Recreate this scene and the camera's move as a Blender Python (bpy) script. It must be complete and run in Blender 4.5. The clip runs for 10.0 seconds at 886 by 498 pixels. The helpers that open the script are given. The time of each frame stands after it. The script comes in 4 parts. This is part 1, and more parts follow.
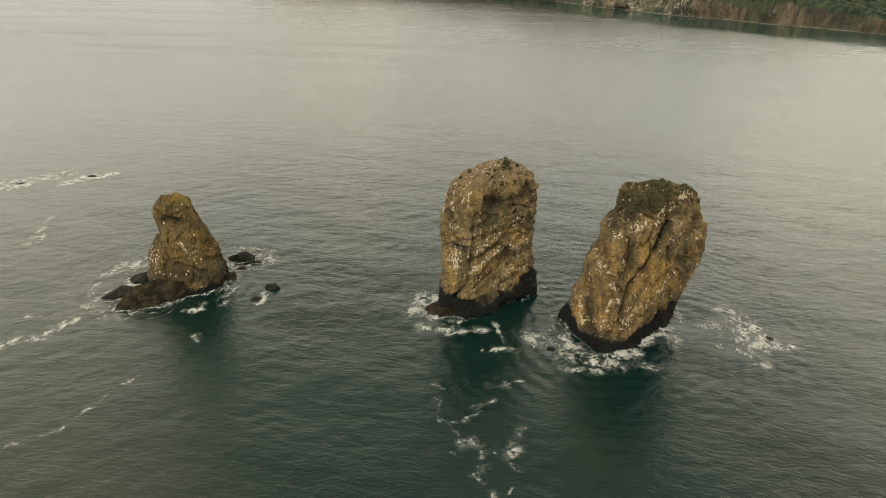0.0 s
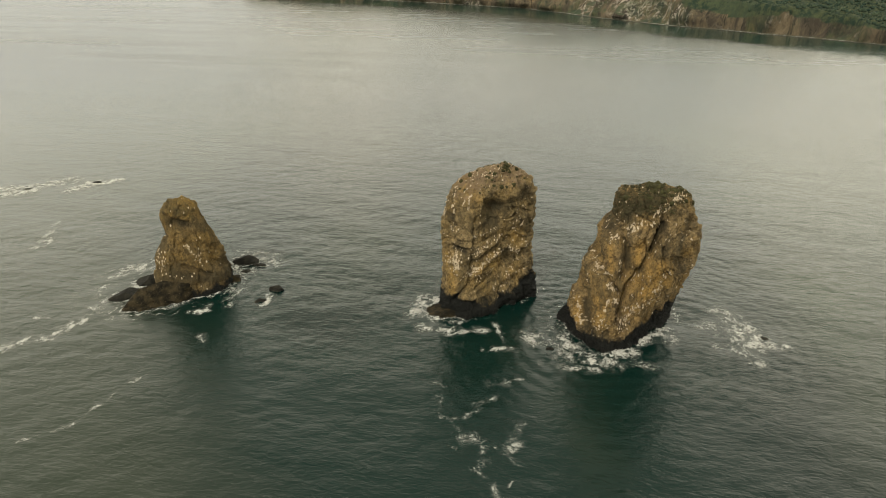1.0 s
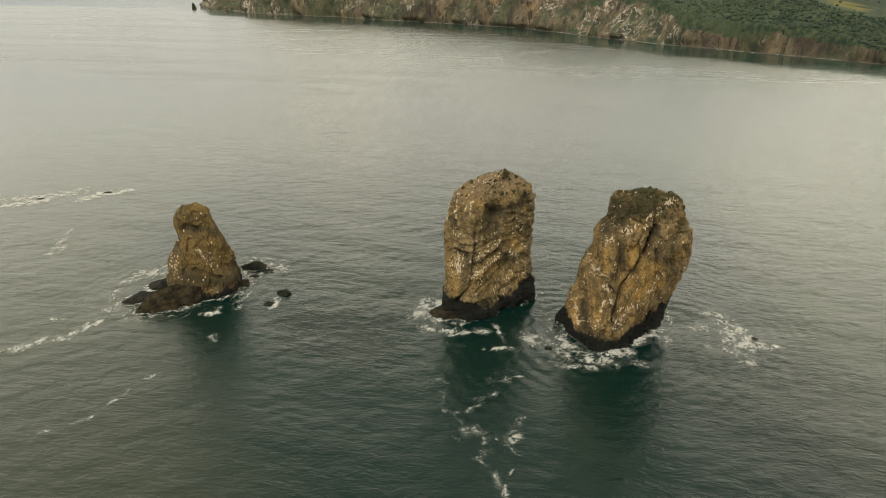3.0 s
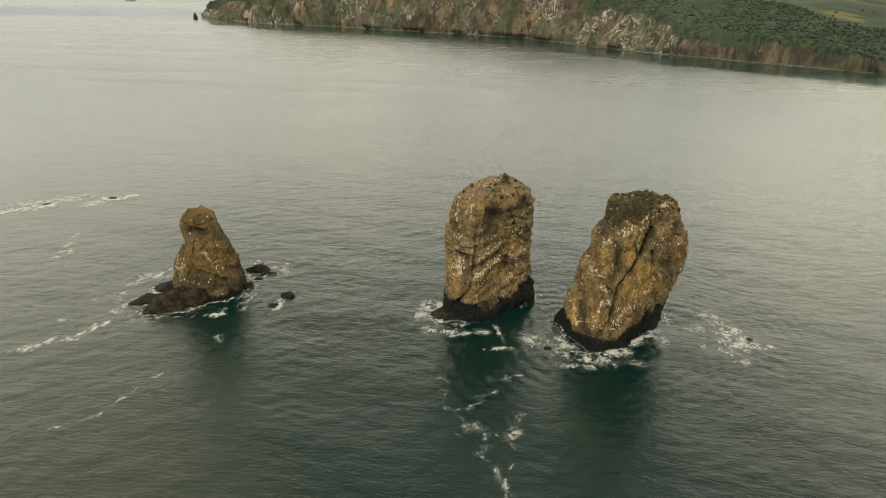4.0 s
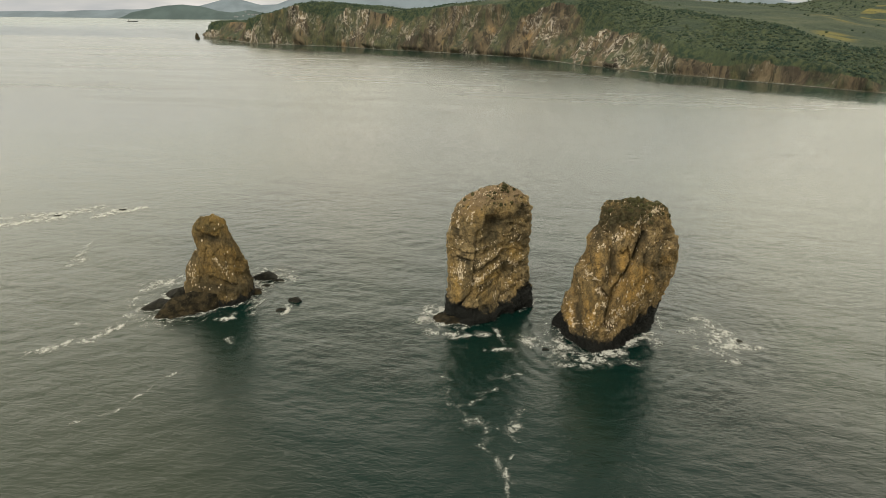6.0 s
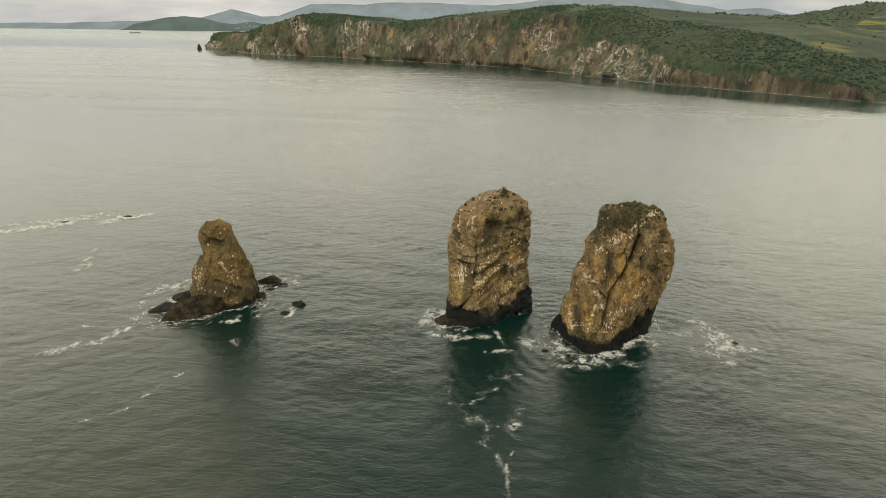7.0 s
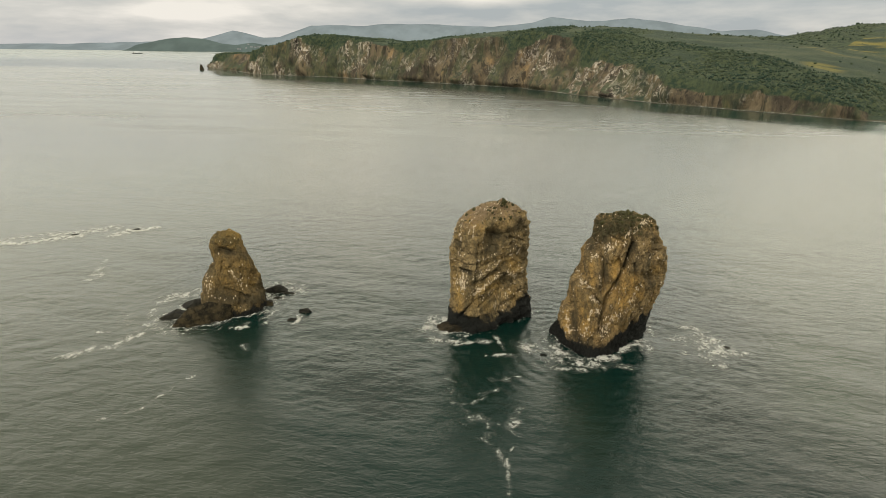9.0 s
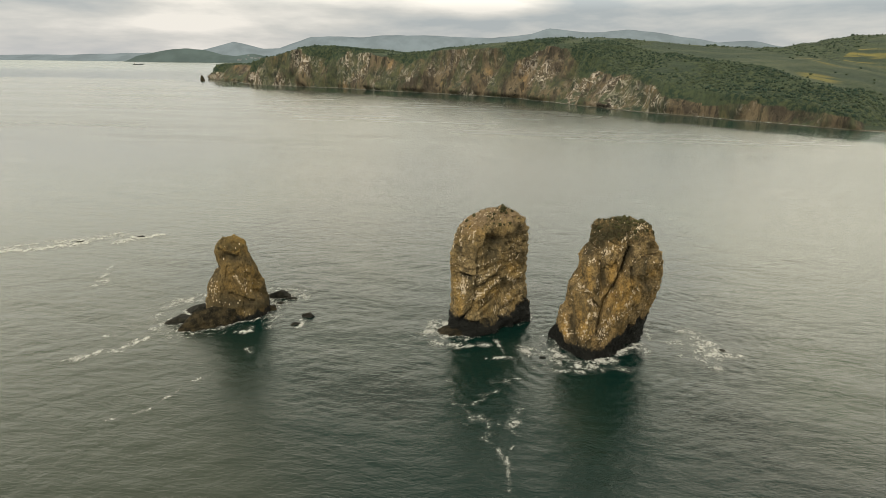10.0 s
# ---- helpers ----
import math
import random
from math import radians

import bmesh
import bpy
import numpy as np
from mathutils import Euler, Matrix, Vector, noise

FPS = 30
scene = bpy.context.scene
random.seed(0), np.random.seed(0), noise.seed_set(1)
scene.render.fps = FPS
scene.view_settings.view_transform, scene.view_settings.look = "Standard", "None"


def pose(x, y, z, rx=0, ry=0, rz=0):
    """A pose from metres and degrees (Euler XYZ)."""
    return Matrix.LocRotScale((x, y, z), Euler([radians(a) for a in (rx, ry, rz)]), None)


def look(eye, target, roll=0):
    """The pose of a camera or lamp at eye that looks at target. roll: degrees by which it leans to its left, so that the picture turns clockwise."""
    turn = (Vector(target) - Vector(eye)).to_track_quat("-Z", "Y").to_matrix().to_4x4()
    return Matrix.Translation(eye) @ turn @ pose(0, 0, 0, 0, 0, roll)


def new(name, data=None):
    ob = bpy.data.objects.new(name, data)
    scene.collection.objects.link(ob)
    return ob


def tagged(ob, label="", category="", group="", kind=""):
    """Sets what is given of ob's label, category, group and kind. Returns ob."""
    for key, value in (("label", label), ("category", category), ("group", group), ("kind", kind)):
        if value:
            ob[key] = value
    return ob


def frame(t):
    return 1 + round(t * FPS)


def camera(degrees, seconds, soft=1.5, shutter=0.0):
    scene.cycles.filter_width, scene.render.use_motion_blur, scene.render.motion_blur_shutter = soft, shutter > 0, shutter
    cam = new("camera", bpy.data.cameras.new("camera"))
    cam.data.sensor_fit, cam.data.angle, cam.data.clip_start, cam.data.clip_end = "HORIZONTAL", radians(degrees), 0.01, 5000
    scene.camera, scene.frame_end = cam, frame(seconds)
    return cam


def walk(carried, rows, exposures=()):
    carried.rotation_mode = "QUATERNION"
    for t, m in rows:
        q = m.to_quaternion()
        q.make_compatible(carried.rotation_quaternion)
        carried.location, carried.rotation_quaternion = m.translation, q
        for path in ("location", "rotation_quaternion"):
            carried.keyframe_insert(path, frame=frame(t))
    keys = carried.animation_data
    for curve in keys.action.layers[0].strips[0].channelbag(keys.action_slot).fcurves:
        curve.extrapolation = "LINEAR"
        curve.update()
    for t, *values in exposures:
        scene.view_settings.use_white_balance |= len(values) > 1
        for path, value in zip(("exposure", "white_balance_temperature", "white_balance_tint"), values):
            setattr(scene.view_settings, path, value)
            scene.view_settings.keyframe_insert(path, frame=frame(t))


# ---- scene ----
cam = camera(74.6, 10.0, soft=0.6)
PATH = [
    (0, (-4.262, 26.697, 53.165), (-4.544, 28.452, 52.249), 0.3),
    (0.5, (-4.158, 25.542, 53.105), (-4.441, 27.304, 52.202), 0.3),
    (1, (-4.126, 24.41, 53.039), (-4.409, 26.179, 52.151), 0.3),
    (1.5, (-4.125, 23.355, 52.954), (-4.408, 25.131, 52.079), 0.4),
    (2, (-4.127, 22.189, 52.876), (-4.41, 23.972, 52.014), 0.4),
    (2.5, (-4.088, 21.026, 52.818), (-4.371, 22.815, 51.97), 0.4),
    (4, (-3.975, 17.518, 52.639), (-4.258, 19.326, 51.832), 0.5),
    (4.5, (-3.931, 16.261, 52.578), (-4.213, 18.075, 51.786), 0.5),
    (5, (-3.898, 15.004, 52.54), (-4.181, 16.825, 51.763), 0.5),
    (5.5, (-3.887, 13.826, 52.507), (-4.169, 15.653, 51.742), 0.5),
    (7, (-3.676, 10.178, 52.199), (-3.96, 12.023, 51.48), 0.5),
    (7.5, (-3.646, 8.931, 52.098), (-3.931, 10.782, 51.395), 0.5),
    (8, (-3.611, 7.796, 52.053), (-3.895, 9.653, 51.365), 0.5),
    (8.5, (-3.542, 6.667, 52.003), (-3.827, 8.528, 51.329), 0.5),
    (9, (-3.516, 5.451, 51.926), (-3.8, 7.317, 51.267), 0.5),
    (9.5, (-3.465, 4.185, 51.874), (-3.749, 6.057, 51.231), 0.5),
    (10, (-3.46, 2.961, 51.812), (-3.743, 4.839, 51.185), 0.5),
]
walk(cam, [(t, look(eye, target, roll)) for t, eye, target, roll in PATH], exposures=[(0.0, 0.19, 6620, 9), (10.0, 0.19, 6560, 9)])

# ---- world and light ----
SUN_ELEV, SUN_ROT = radians(52), radians(-125)
world = bpy.data.worlds.new("overcast_sky")
scene.world = world
world.use_nodes = True
wn, wl = world.node_tree.nodes, world.node_tree.links
wn.clear()


def wnode(kind, **props):
    n = wn.new(kind)
    for k, v in props.items():
        if k == "operation":
            n.operation = v
        elif k == "sky_type":
            n.sky_type = v
        elif k == "blend_type":
            n.blend_type = v
        elif k == "data_type":
            n.data_type = v
    return n


w_out = wnode("ShaderNodeOutputWorld")
w_bg = wnode("ShaderNodeBackground")
w_sky = wnode("ShaderNodeTexSky", sky_type="NISHITA")
w_sky.sun_disc, w_sky.sun_elevation, w_sky.sun_rotation = False, SUN_ELEV, SUN_ROT
w_co = wnode("ShaderNodeTexCoord")
w_map = wnode("ShaderNodeMapping")
w_map.inputs["Scale"].default_value = (1.0, 1.0, 5.0)
w_map.inputs["Location"].default_value = (0.37, 0.1, 0.62)
w_noise = wnode("ShaderNodeTexNoise")
w_noise.inputs["Scale"].default_value = 3.2
w_noise.inputs["Detail"].default_value = 6.0
w_noise.inputs["Roughness"].default_value = 0.55
w_noise.inputs["Distortion"].default_value = 0.1
w_ramp = wnode("ShaderNodeValToRGB")
w_ramp.color_ramp.elements[0].position = 0.36
w_ramp.color_ramp.elements[0].color = (0.40, 0.44, 0.465, 1)
w_ramp.color_ramp.elements[1].position = 0.66
w_ramp.color_ramp.elements[1].color = (0.90, 0.87, 0.81, 1)
mid = w_ramp.color_ramp.elements.new(0.52)
mid.color = (0.63, 0.63, 0.605, 1)
w_skygain = wnode("ShaderNodeMix", data_type="RGBA", blend_type="MULTIPLY")
w_skygain.inputs[0].default_value = 1.0
w_skygain.inputs[7].default_value = (0.02, 0.02, 0.02, 1)
w_mix = wnode("ShaderNodeMix", data_type="RGBA", blend_type="MIX")
w_mix.inputs[0].default_value = 0.88
wl.new(w_co.outputs["Generated"], w_map.inputs["Vector"])
wl.new(w_map.outputs["Vector"], w_noise.inputs["Vector"])
w_fac = w_noise.outputs["Fac"]
for way, size, lift in (((-0.108, 0.991, 0.078), 0.20, 0.34), ((-0.357, 0.932, 0.085), 0.15, 0.06), ((-0.525, 0.850, 0.045), 0.13, 0.08)):
    w_dist = wnode("ShaderNodeVectorMath", operation="DISTANCE")
    w_dir = wnode("ShaderNodeMapping")
    w_dir.inputs["Scale"].default_value = (1.0, 1.0, 7.0)
    wl.new(w_co.outputs["Generated"], w_dir.inputs["Vector"])
    wl.new(w_dir.outputs["Vector"], w_dist.inputs[0])
    w_dist.inputs[1].default_value = (way[0], way[1], way[2] * 7.0)
    w_near = wnode("ShaderNodeMapRange")
    w_near.interpolation_type = "SMOOTHSTEP"
    w_near.inputs["From Min"].default_value, w_near.inputs["From Max"].default_value = size, 0.0
    w_near.inputs["To Max"].default_value = lift
    wl.new(w_dist.outputs["Value"], w_near.inputs["Value"])
    w_add = wnode("ShaderNodeMath", operation="ADD")
    wl.new(w_fac, w_add.inputs[0])
    wl.new(w_near.outputs["Result"], w_add.inputs[1])
    w_fac = w_add.outputs[0]
wl.new(w_fac, w_ramp.inputs["Fac"])
wl.new(w_sky.outputs["Color"], w_skygain.inputs[6])
wl.new(w_skygain.outputs[2], w_mix.inputs[6])
# added sky gain, peaking a third of the way up to brighten sea and rocks
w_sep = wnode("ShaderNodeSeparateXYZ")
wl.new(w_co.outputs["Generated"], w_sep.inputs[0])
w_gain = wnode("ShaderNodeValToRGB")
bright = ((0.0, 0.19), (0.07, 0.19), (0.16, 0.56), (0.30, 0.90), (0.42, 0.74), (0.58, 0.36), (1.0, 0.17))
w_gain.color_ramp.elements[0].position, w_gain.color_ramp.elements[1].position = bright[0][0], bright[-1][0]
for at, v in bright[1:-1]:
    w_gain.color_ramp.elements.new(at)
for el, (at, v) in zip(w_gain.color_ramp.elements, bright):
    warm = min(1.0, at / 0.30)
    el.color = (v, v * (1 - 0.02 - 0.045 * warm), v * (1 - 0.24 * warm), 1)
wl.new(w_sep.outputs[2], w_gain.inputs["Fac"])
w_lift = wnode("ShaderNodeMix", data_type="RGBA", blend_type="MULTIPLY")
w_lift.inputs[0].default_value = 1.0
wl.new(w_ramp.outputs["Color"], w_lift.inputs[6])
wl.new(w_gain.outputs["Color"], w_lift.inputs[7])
# extra brightness toward +x, added so the sea there reflects more
w_east = wnode("ShaderNodeMapRange")
w_east.interpolation_type = "SMOOTHSTEP"
w_east.inputs["From Min"].default_value, w_east.inputs["From Max"].default_value = -0.5, 0.6
w_east.inputs["To Min"].default_value, w_east.inputs["To Max"].default_value = 0.96, 1.30
wl.new(w_sep.outputs[0], w_east.inputs["Value"])
w_sideboost = wnode("ShaderNodeMix", data_type="RGBA", blend_type="MULTIPLY")
w_sideboost.inputs[0].default_value = 1.0
wl.new(w_lift.outputs[2], w_sideboost.inputs[6])
w_high = wnode("ShaderNodeMapRange")
w_high.interpolation_type = "SMOOTHSTEP"
w_high.inputs["From Min"].default_value, w_high.inputs["From Max"].default_value = 0.05, 0.22
wl.new(w_sep.outputs[2], w_high.inputs["Value"])
w_even = wnode("ShaderNodeMix", data_type="RGBA", blend_type="MIX")
w_even.inputs[6].default_value = (0.96, 0.96, 0.96, 1)
wl.new(w_high.outputs["Result"], w_even.inputs[0])
wl.new(w_east.outputs["Result"], w_even.inputs[7])
wl.new(w_even.outputs[2], w_sideboost.inputs[7])
wl.new(w_sideboost.outputs[2], w_mix.inputs[7])
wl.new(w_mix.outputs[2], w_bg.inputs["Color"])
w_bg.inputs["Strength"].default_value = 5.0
wl.new(w_bg.outputs["Background"], w_out.inputs["Surface"])

sun_data = bpy.data.lights.new("sun", "SUN")
sun_data.energy, sun_data.angle, sun_data.color = 2.1, radians(14), (1.0, 0.93, 0.80)
sun = new("sun", sun_data)
sun.matrix_world = look((-40, -30, 90), (0, 60, 0))


# ---- numeric noise ----
def hash3(ix, iy, iz, seed):
    h = (ix.astype(np.int64) * 374761393 + iy.astype(np.int64) * 668265263 + iz.astype(np.int64) * 2147483647 + seed * 974711) & 0xFFFFFFFF
    h = ((h ^ (h >> 13)) * 1274126177) & 0xFFFFFFFF
    h = ((h ^ (h >> 16)) * 2246822519) & 0xFFFFFFFF
    return ((h ^ (h >> 15)) & 0xFFFFFF) / float(0xFFFFFF)


def vnoise(p, seed=0):
    """Smooth value noise in -1..1 at the points p (n, 3)."""
    i = np.floor(p).astype(np.int64)
    f = p - i
    f = f * f * f * (f * (f * 6 - 15) + 10)
    out = 0
    for dx in (0, 1):
        for dy in (0, 1):
            for dz in (0, 1):
                w = (f[:, 0] if dx else 1 - f[:, 0]) * (f[:, 1] if dy else 1 - f[:, 1]) * (f[:, 2] if dz else 1 - f[:, 2])
                out = out + w * hash3(i[:, 0] + dx, i[:, 1] + dy, i[:, 2] + dz, seed)
    return out * 2 - 1


def fbm(p, octaves=4, seed=0, gain=0.5):
    out, amp, tot = 0, 1.0, 0
    for k in range(octaves):
        out = out + amp * vnoise(p * (2.03 ** k) + 17.3 * k, seed + k)
        tot += amp
        amp *= gain
    return out / tot


def ridged(p, octaves=4, seed=0):
    out, amp, tot = 0, 1.0, 0
    for k in range(octaves):
        out = out + amp * (1 - 2 * np.abs(vnoise(p * (2.03 ** k) + 9.1 * k, seed + k)))
        tot += amp
        amp *= 0.5
    return out / tot


def cells(p, seed=0):
    """Worley cells at p: nearest distance, second distance, the cell's own random number and a plane tilted across it."""
    i = np.floor(p).astype(np.int64)
    side = np.where(p - i < 0.5, -1, 1)
    d1 = np.full(len(p), 9.0)
    d2 = np.full(len(p), 9.0)
    best = i.copy()
    off = p - i
    for dx in (0, 1):
        for dy in (0, 1):
            for dz in (0, 1):
                c = i + side * np.array((dx, dy, dz))
                h = hash3(c[:, 0], c[:, 1], c[:, 2], seed)
                q = c + 0.14 + 0.72 * np.stack([h, (h * 977.3) % 1.0, (h * 7919.7) % 1.0], 1)
                d = np.sqrt(((p - q) ** 2).sum(1))
                near = d < d1
                d2 = np.where(near, d1, np.minimum(d2, d))
                best[near] = c[near]
                off[near] = (p - q)[near]
                d1 = np.minimum(d1, d)
    h = hash3(best[:, 0], best[:, 1], best[:, 2], seed + 4)
    lean = np.stack([(h * 631.7) % 1.0, (h * 4523.9) % 1.0, (h * 9341.3) % 1.0], 1) - 0.5
    return d1, d2, h, (off * lean).sum(1)


def smooth(a, b, x):
    t = np.clip((x - a) / (b - a), 0, 1)
    return t * t * (3 - 2 * t)


def mesh_from(name, verts, faces, material, smooth_shade=True):
    me = bpy.data.meshes.new(name)
    verts = np.asarray(verts, dtype=np.float32)
    faces = np.asarray(faces, dtype=np.int32)
    k = faces.shape[1]
    me.vertices.add(len(verts))
    me.vertices.foreach_set("co", verts.ravel())
    me.loops.add(faces.size)
    me.loops.foreach_set("vertex_index", faces.ravel())
    me.polygons.add(len(faces))
    me.polygons.foreach_set("loop_start", np.arange(0, faces.size, k, dtype=np.int32))
    me.polygons.foreach_set("use_smooth", np.full(len(faces), smooth_shade))
    me.update(calc_edges=True)
    me.validate()
    me.materials.append(material)
    return me


def grid_faces(rows, cols, wrap=False):
    r = np.arange(rows - 1)[:, None]
    c = np.arange(cols if wrap else cols - 1)[None, :]
    c2 = (c + 1) % cols
    a, b = r * cols + c, r * cols + c2
    return np.stack([a, b, b + cols, a + cols], -1).reshape(-1, 4)


# ---- materials ----
# the shore of the bay
COAST_X = (-760, -735, -711, -608, -522, -429, -335, -262, -180, -80, -23, 33, 67, 108, 136, 176, 212, 242, 262, 330, 620)
COAST_Y = (1330, 1280, 1255, 1165, 1062, 1025, 995, 945, 905, 851, 807, 731, 681, 635, 610, 571, 541, 511, 497, 470, 380)


class Mat:
    """A node material: small helpers that return output sockets."""

    def __init__(self, name):
        self.m = bpy.data.materials.new(name)
        self.m.use_nodes = True
        self.t = self.m.node_tree
        self.t.nodes.clear()
        self.out = self.t.nodes.new("ShaderNodeOutputMaterial")
        self.geo = self.t.nodes.new("ShaderNodeNewGeometry")

    def link(self, value, socket):
        if isinstance(value, bpy.types.NodeSocket):
            self.t.links.new(value, socket)
        elif isinstance(value, tuple) and len(value) == 3 and socket.type == "RGBA":
            socket.default_value = (*value, 1)
        else:
            socket.default_value = value

    def pos(self, scale=(1, 1, 1), rot=(0, 0, 0)):
        n = self.t.nodes.new("ShaderNodeMapping")
        n.inputs["Scale"].default_value = scale
        n.inputs["Rotation"].default_value = rot
        self.t.links.new(self.geo.outputs["Position"], n.inputs["Vector"])
        return n.outputs["Vector"]

    def axis(self, vec, i):
        n = self.t.nodes.new("ShaderNodeSeparateXYZ")
        self.t.links.new(vec, n.inputs[0])
        return n.outputs[i]

    def noise(self, vec, scale, detail=4, rough=0.55, dist=0.0):
        n = self.t.nodes.new("ShaderNodeTexNoise")
        self.t.links.new(vec, n.inputs["Vector"])
        n.inputs["Scale"].default_value, n.inputs["Detail"].default_value = scale, detail
        n.inputs["Roughness"].default_value, n.inputs["Distortion"].default_value = rough, dist
        return n.outputs["Fac"]

    def voronoi(self, vec, scale, feature="F1"):
        n = self.t.nodes.new("ShaderNodeTexVoronoi")
        n.feature = feature
        self.t.links.new(vec, n.inputs["Vector"])
        n.inputs["Scale"].default_value = scale
        return n.outputs["Distance"]

    def math(self, op, a, b=0.0):
        n = self.t.nodes.new("ShaderNodeMath")
        n.operation = op
        self.link(a, n.inputs[0])
        self.link(b, n.inputs[1])
        return n.outputs[0]

    def step(self, value, lo, hi):
        n = self.t.nodes.new("ShaderNodeMapRange")
        n.interpolation_type = "SMOOTHSTEP"
        self.link(value, n.inputs["Value"])
        n.inputs["From Min"].default_value, n.inputs["From Max"].default_value = lo, hi
        return n.outputs["Result"]

    def mix(self, fac, a, b):
        n = self.t.nodes.new("ShaderNodeMix")
        n.data_type = "RGBA"
        self.link(fac, n.inputs[0])
        self.link(a, n.inputs[6])
        self.link(b, n.inputs[7])
        return n.outputs[2]

    def along(self, value, xs, ys):
        """The line through the points (xs, ys), read at value."""
        lo, hi = min(ys), max(ys)
        n = self.t.nodes.new("ShaderNodeMapRange")
        self.link(value, n.inputs["Value"])
        n.inputs["From Min"].default_value, n.inputs["From Max"].default_value = xs[0], xs[-1]
        r = self.t.nodes.new("ShaderNodeValToRGB")
        stops = r.color_ramp.elements
        while len(stops) < len(xs):
            stops.new(1.0)
        for el, x, y in zip(stops, xs, ys):
            el.position = (x - xs[0]) / (xs[-1] - xs[0])
            el.color = ((y - lo) / (hi - lo),) * 3 + (1,)
        self.t.links.new(n.outputs["Result"], r.inputs["Fac"])
        return self.math("ADD", self.math("MULTIPLY", r.outputs["Color"], hi - lo), lo)

    def bump(self, height, dist, strength=1.0, normal=None):
        n = self.t.nodes.new("ShaderNodeBump")
        n.inputs["Strength"].default_value, n.inputs["Distance"].default_value = strength, dist
        self.link(height, n.inputs["Height"])
        if normal is not None:
            self.link(normal, n.inputs["Normal"])
        return n.outputs["Normal"]

    def surface(self, color, rough=0.9, normal=None, alpha=None, ior=None, spec=None):
        n = self.t.nodes.new("ShaderNodeBsdfPrincipled")
        self.link(color, n.inputs["Base Color"])
        self.link(rough, n.inputs["Roughness"])
        if normal is not None:
            self.link(normal, n.inputs["Normal"])
        if alpha is not None:
            self.link(alpha, n.inputs["Alpha"])
        if ior is not None:
            n.inputs["IOR"].default_value = ior
        if spec is not None:
            n.inputs["Specular IOR Level"].default_value = spec
        self.t.links.new(n.outputs[0], self.out.inputs["Surface"])
        return self.m


def rock_material(name, low, high, ochre, moss):
    """Weathered sea rock. The mesh carries how much droppings, ochre, dark lichens with painted recess shade, moss and
    tide wetting each spot has.
    """
    k = Mat(name)
    p = k.pos()

    def spread(attribute):
        a = k.t.nodes.new("ShaderNodeAttribute")
        a.attribute_name = attribute
        return a.outputs["Fac"]

    mid_n = k.noise(k.pos((1, 1, 0.55)), 0.9, 7, 0.70, 0.4)
    big = k.noise(p, 0.22, 4, 0.6, 0.4)
    fine = k.noise(p, 3.2, 6, 0.75)
    grit = k.noise(p, 7.0, 3, 0.7)
    col = k.mix(k.step(mid_n, 0.34, 0.64), low, high)
    col = k.mix(k.math("MULTIPLY", k.step(big, 0.42, 0.66), 0.35), col, ochre)
    col = k.mix(k.math("MULTIPLY", spread("ochre"), k.step(mid_n, 0.24, 0.58)), col, ochre)
    col = k.mix(k.math("MULTIPLY", k.step(fine, 0.50, 0.62), 0.62), col, tuple(0.30 * c for c in low))
    col = k.mix(k.math("MULTIPLY", k.step(fine, 0.44, 0.33), 0.40), col, tuple(1.35 * c for c in high))
    col = k.mix(k.math("MULTIPLY", k.step(grit, 0.55, 0.70), 0.40), col, tuple(0.5 * c for c in low))
    # dark growth tone, which also paints shade into cuts and hollows
    dark = k.math("MULTIPLY", spread("lichen_shade"), k.step(k.math("ADD", fine, k.math("MULTIPLY", mid_n, 0.5)), 1.12, 0.72))
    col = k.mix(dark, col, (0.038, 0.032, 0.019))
    grime = k.math("MULTIPLY", k.step(k.noise(k.pos((1, 1, 0.4)), 0.40, 6, 0.72, 0.6), 0.46, 0.60), 0.58)
    col = k.mix(grime, col, (0.064, 0.053, 0.029))
    green = k.math("MULTIPLY", spread("moss"), k.step(k.math("ADD", k.noise(p, 1.5, 6, 0.75), k.math("MULTIPLY", fine, 0.4)), 0.55, 0.78))
    col = k.mix(green, col, moss)
    flakes = k.math("ADD", spread("droppings"), k.math("MULTIPLY", k.math("SUBTRACT", grit, 0.5), 0.7))
    col = k.mix(k.math("MULTIPLY", k.step(flakes, 0.26, 0.60), 0.92), col, k.mix(fine, (0.66, 0.57, 0.44), (0.46, 0.36, 0.24)))
    # tide wetting; on the leaning pillar it also paints the undercut's shade
    wet = k.step(k.math("ADD", spread("tide"), k.math("MULTIPLY", k.math("SUBTRACT", fine, 0.5), 0.5)), 0.15, 0.85)
    col = k.mix(wet, col, (0.0072, 0.0080, 0.0070))
    rough = k.math("SUBTRACT", 0.93, k.math("MULTIPLY", wet, 0.15))
    height = k.math("ADD", k.noise(p, 1.9, 9, 0.74), k.math("MULTIPLY", k.voronoi(k.pos((1, 1, 0.6)), 1.6), 0.30))
    return k.surface(col, rough, k.bump(height, 0.75, 1.0), spec=0.2)


M_STACK_A = rock_material("golden_rock", (0.070, 0.052, 0.026), (0.195, 0.142, 0.068), (0.265, 0.165, 0.046), (0.100, 0.080, 0.030))
M_STACK_B = rock_material("layered_rock", (0.084, 0.065, 0.036), (0.300, 0.222, 0.112), (0.365, 0.232, 0.070), (0.230, 0.165, 0.105))
M_STACK_C = rock_material("fluted_rock", (0.084, 0.063, 0.035), (0.295, 0.212, 0.104), (0.395, 0.240, 0.068), (0.060, 0.052, 0.026))


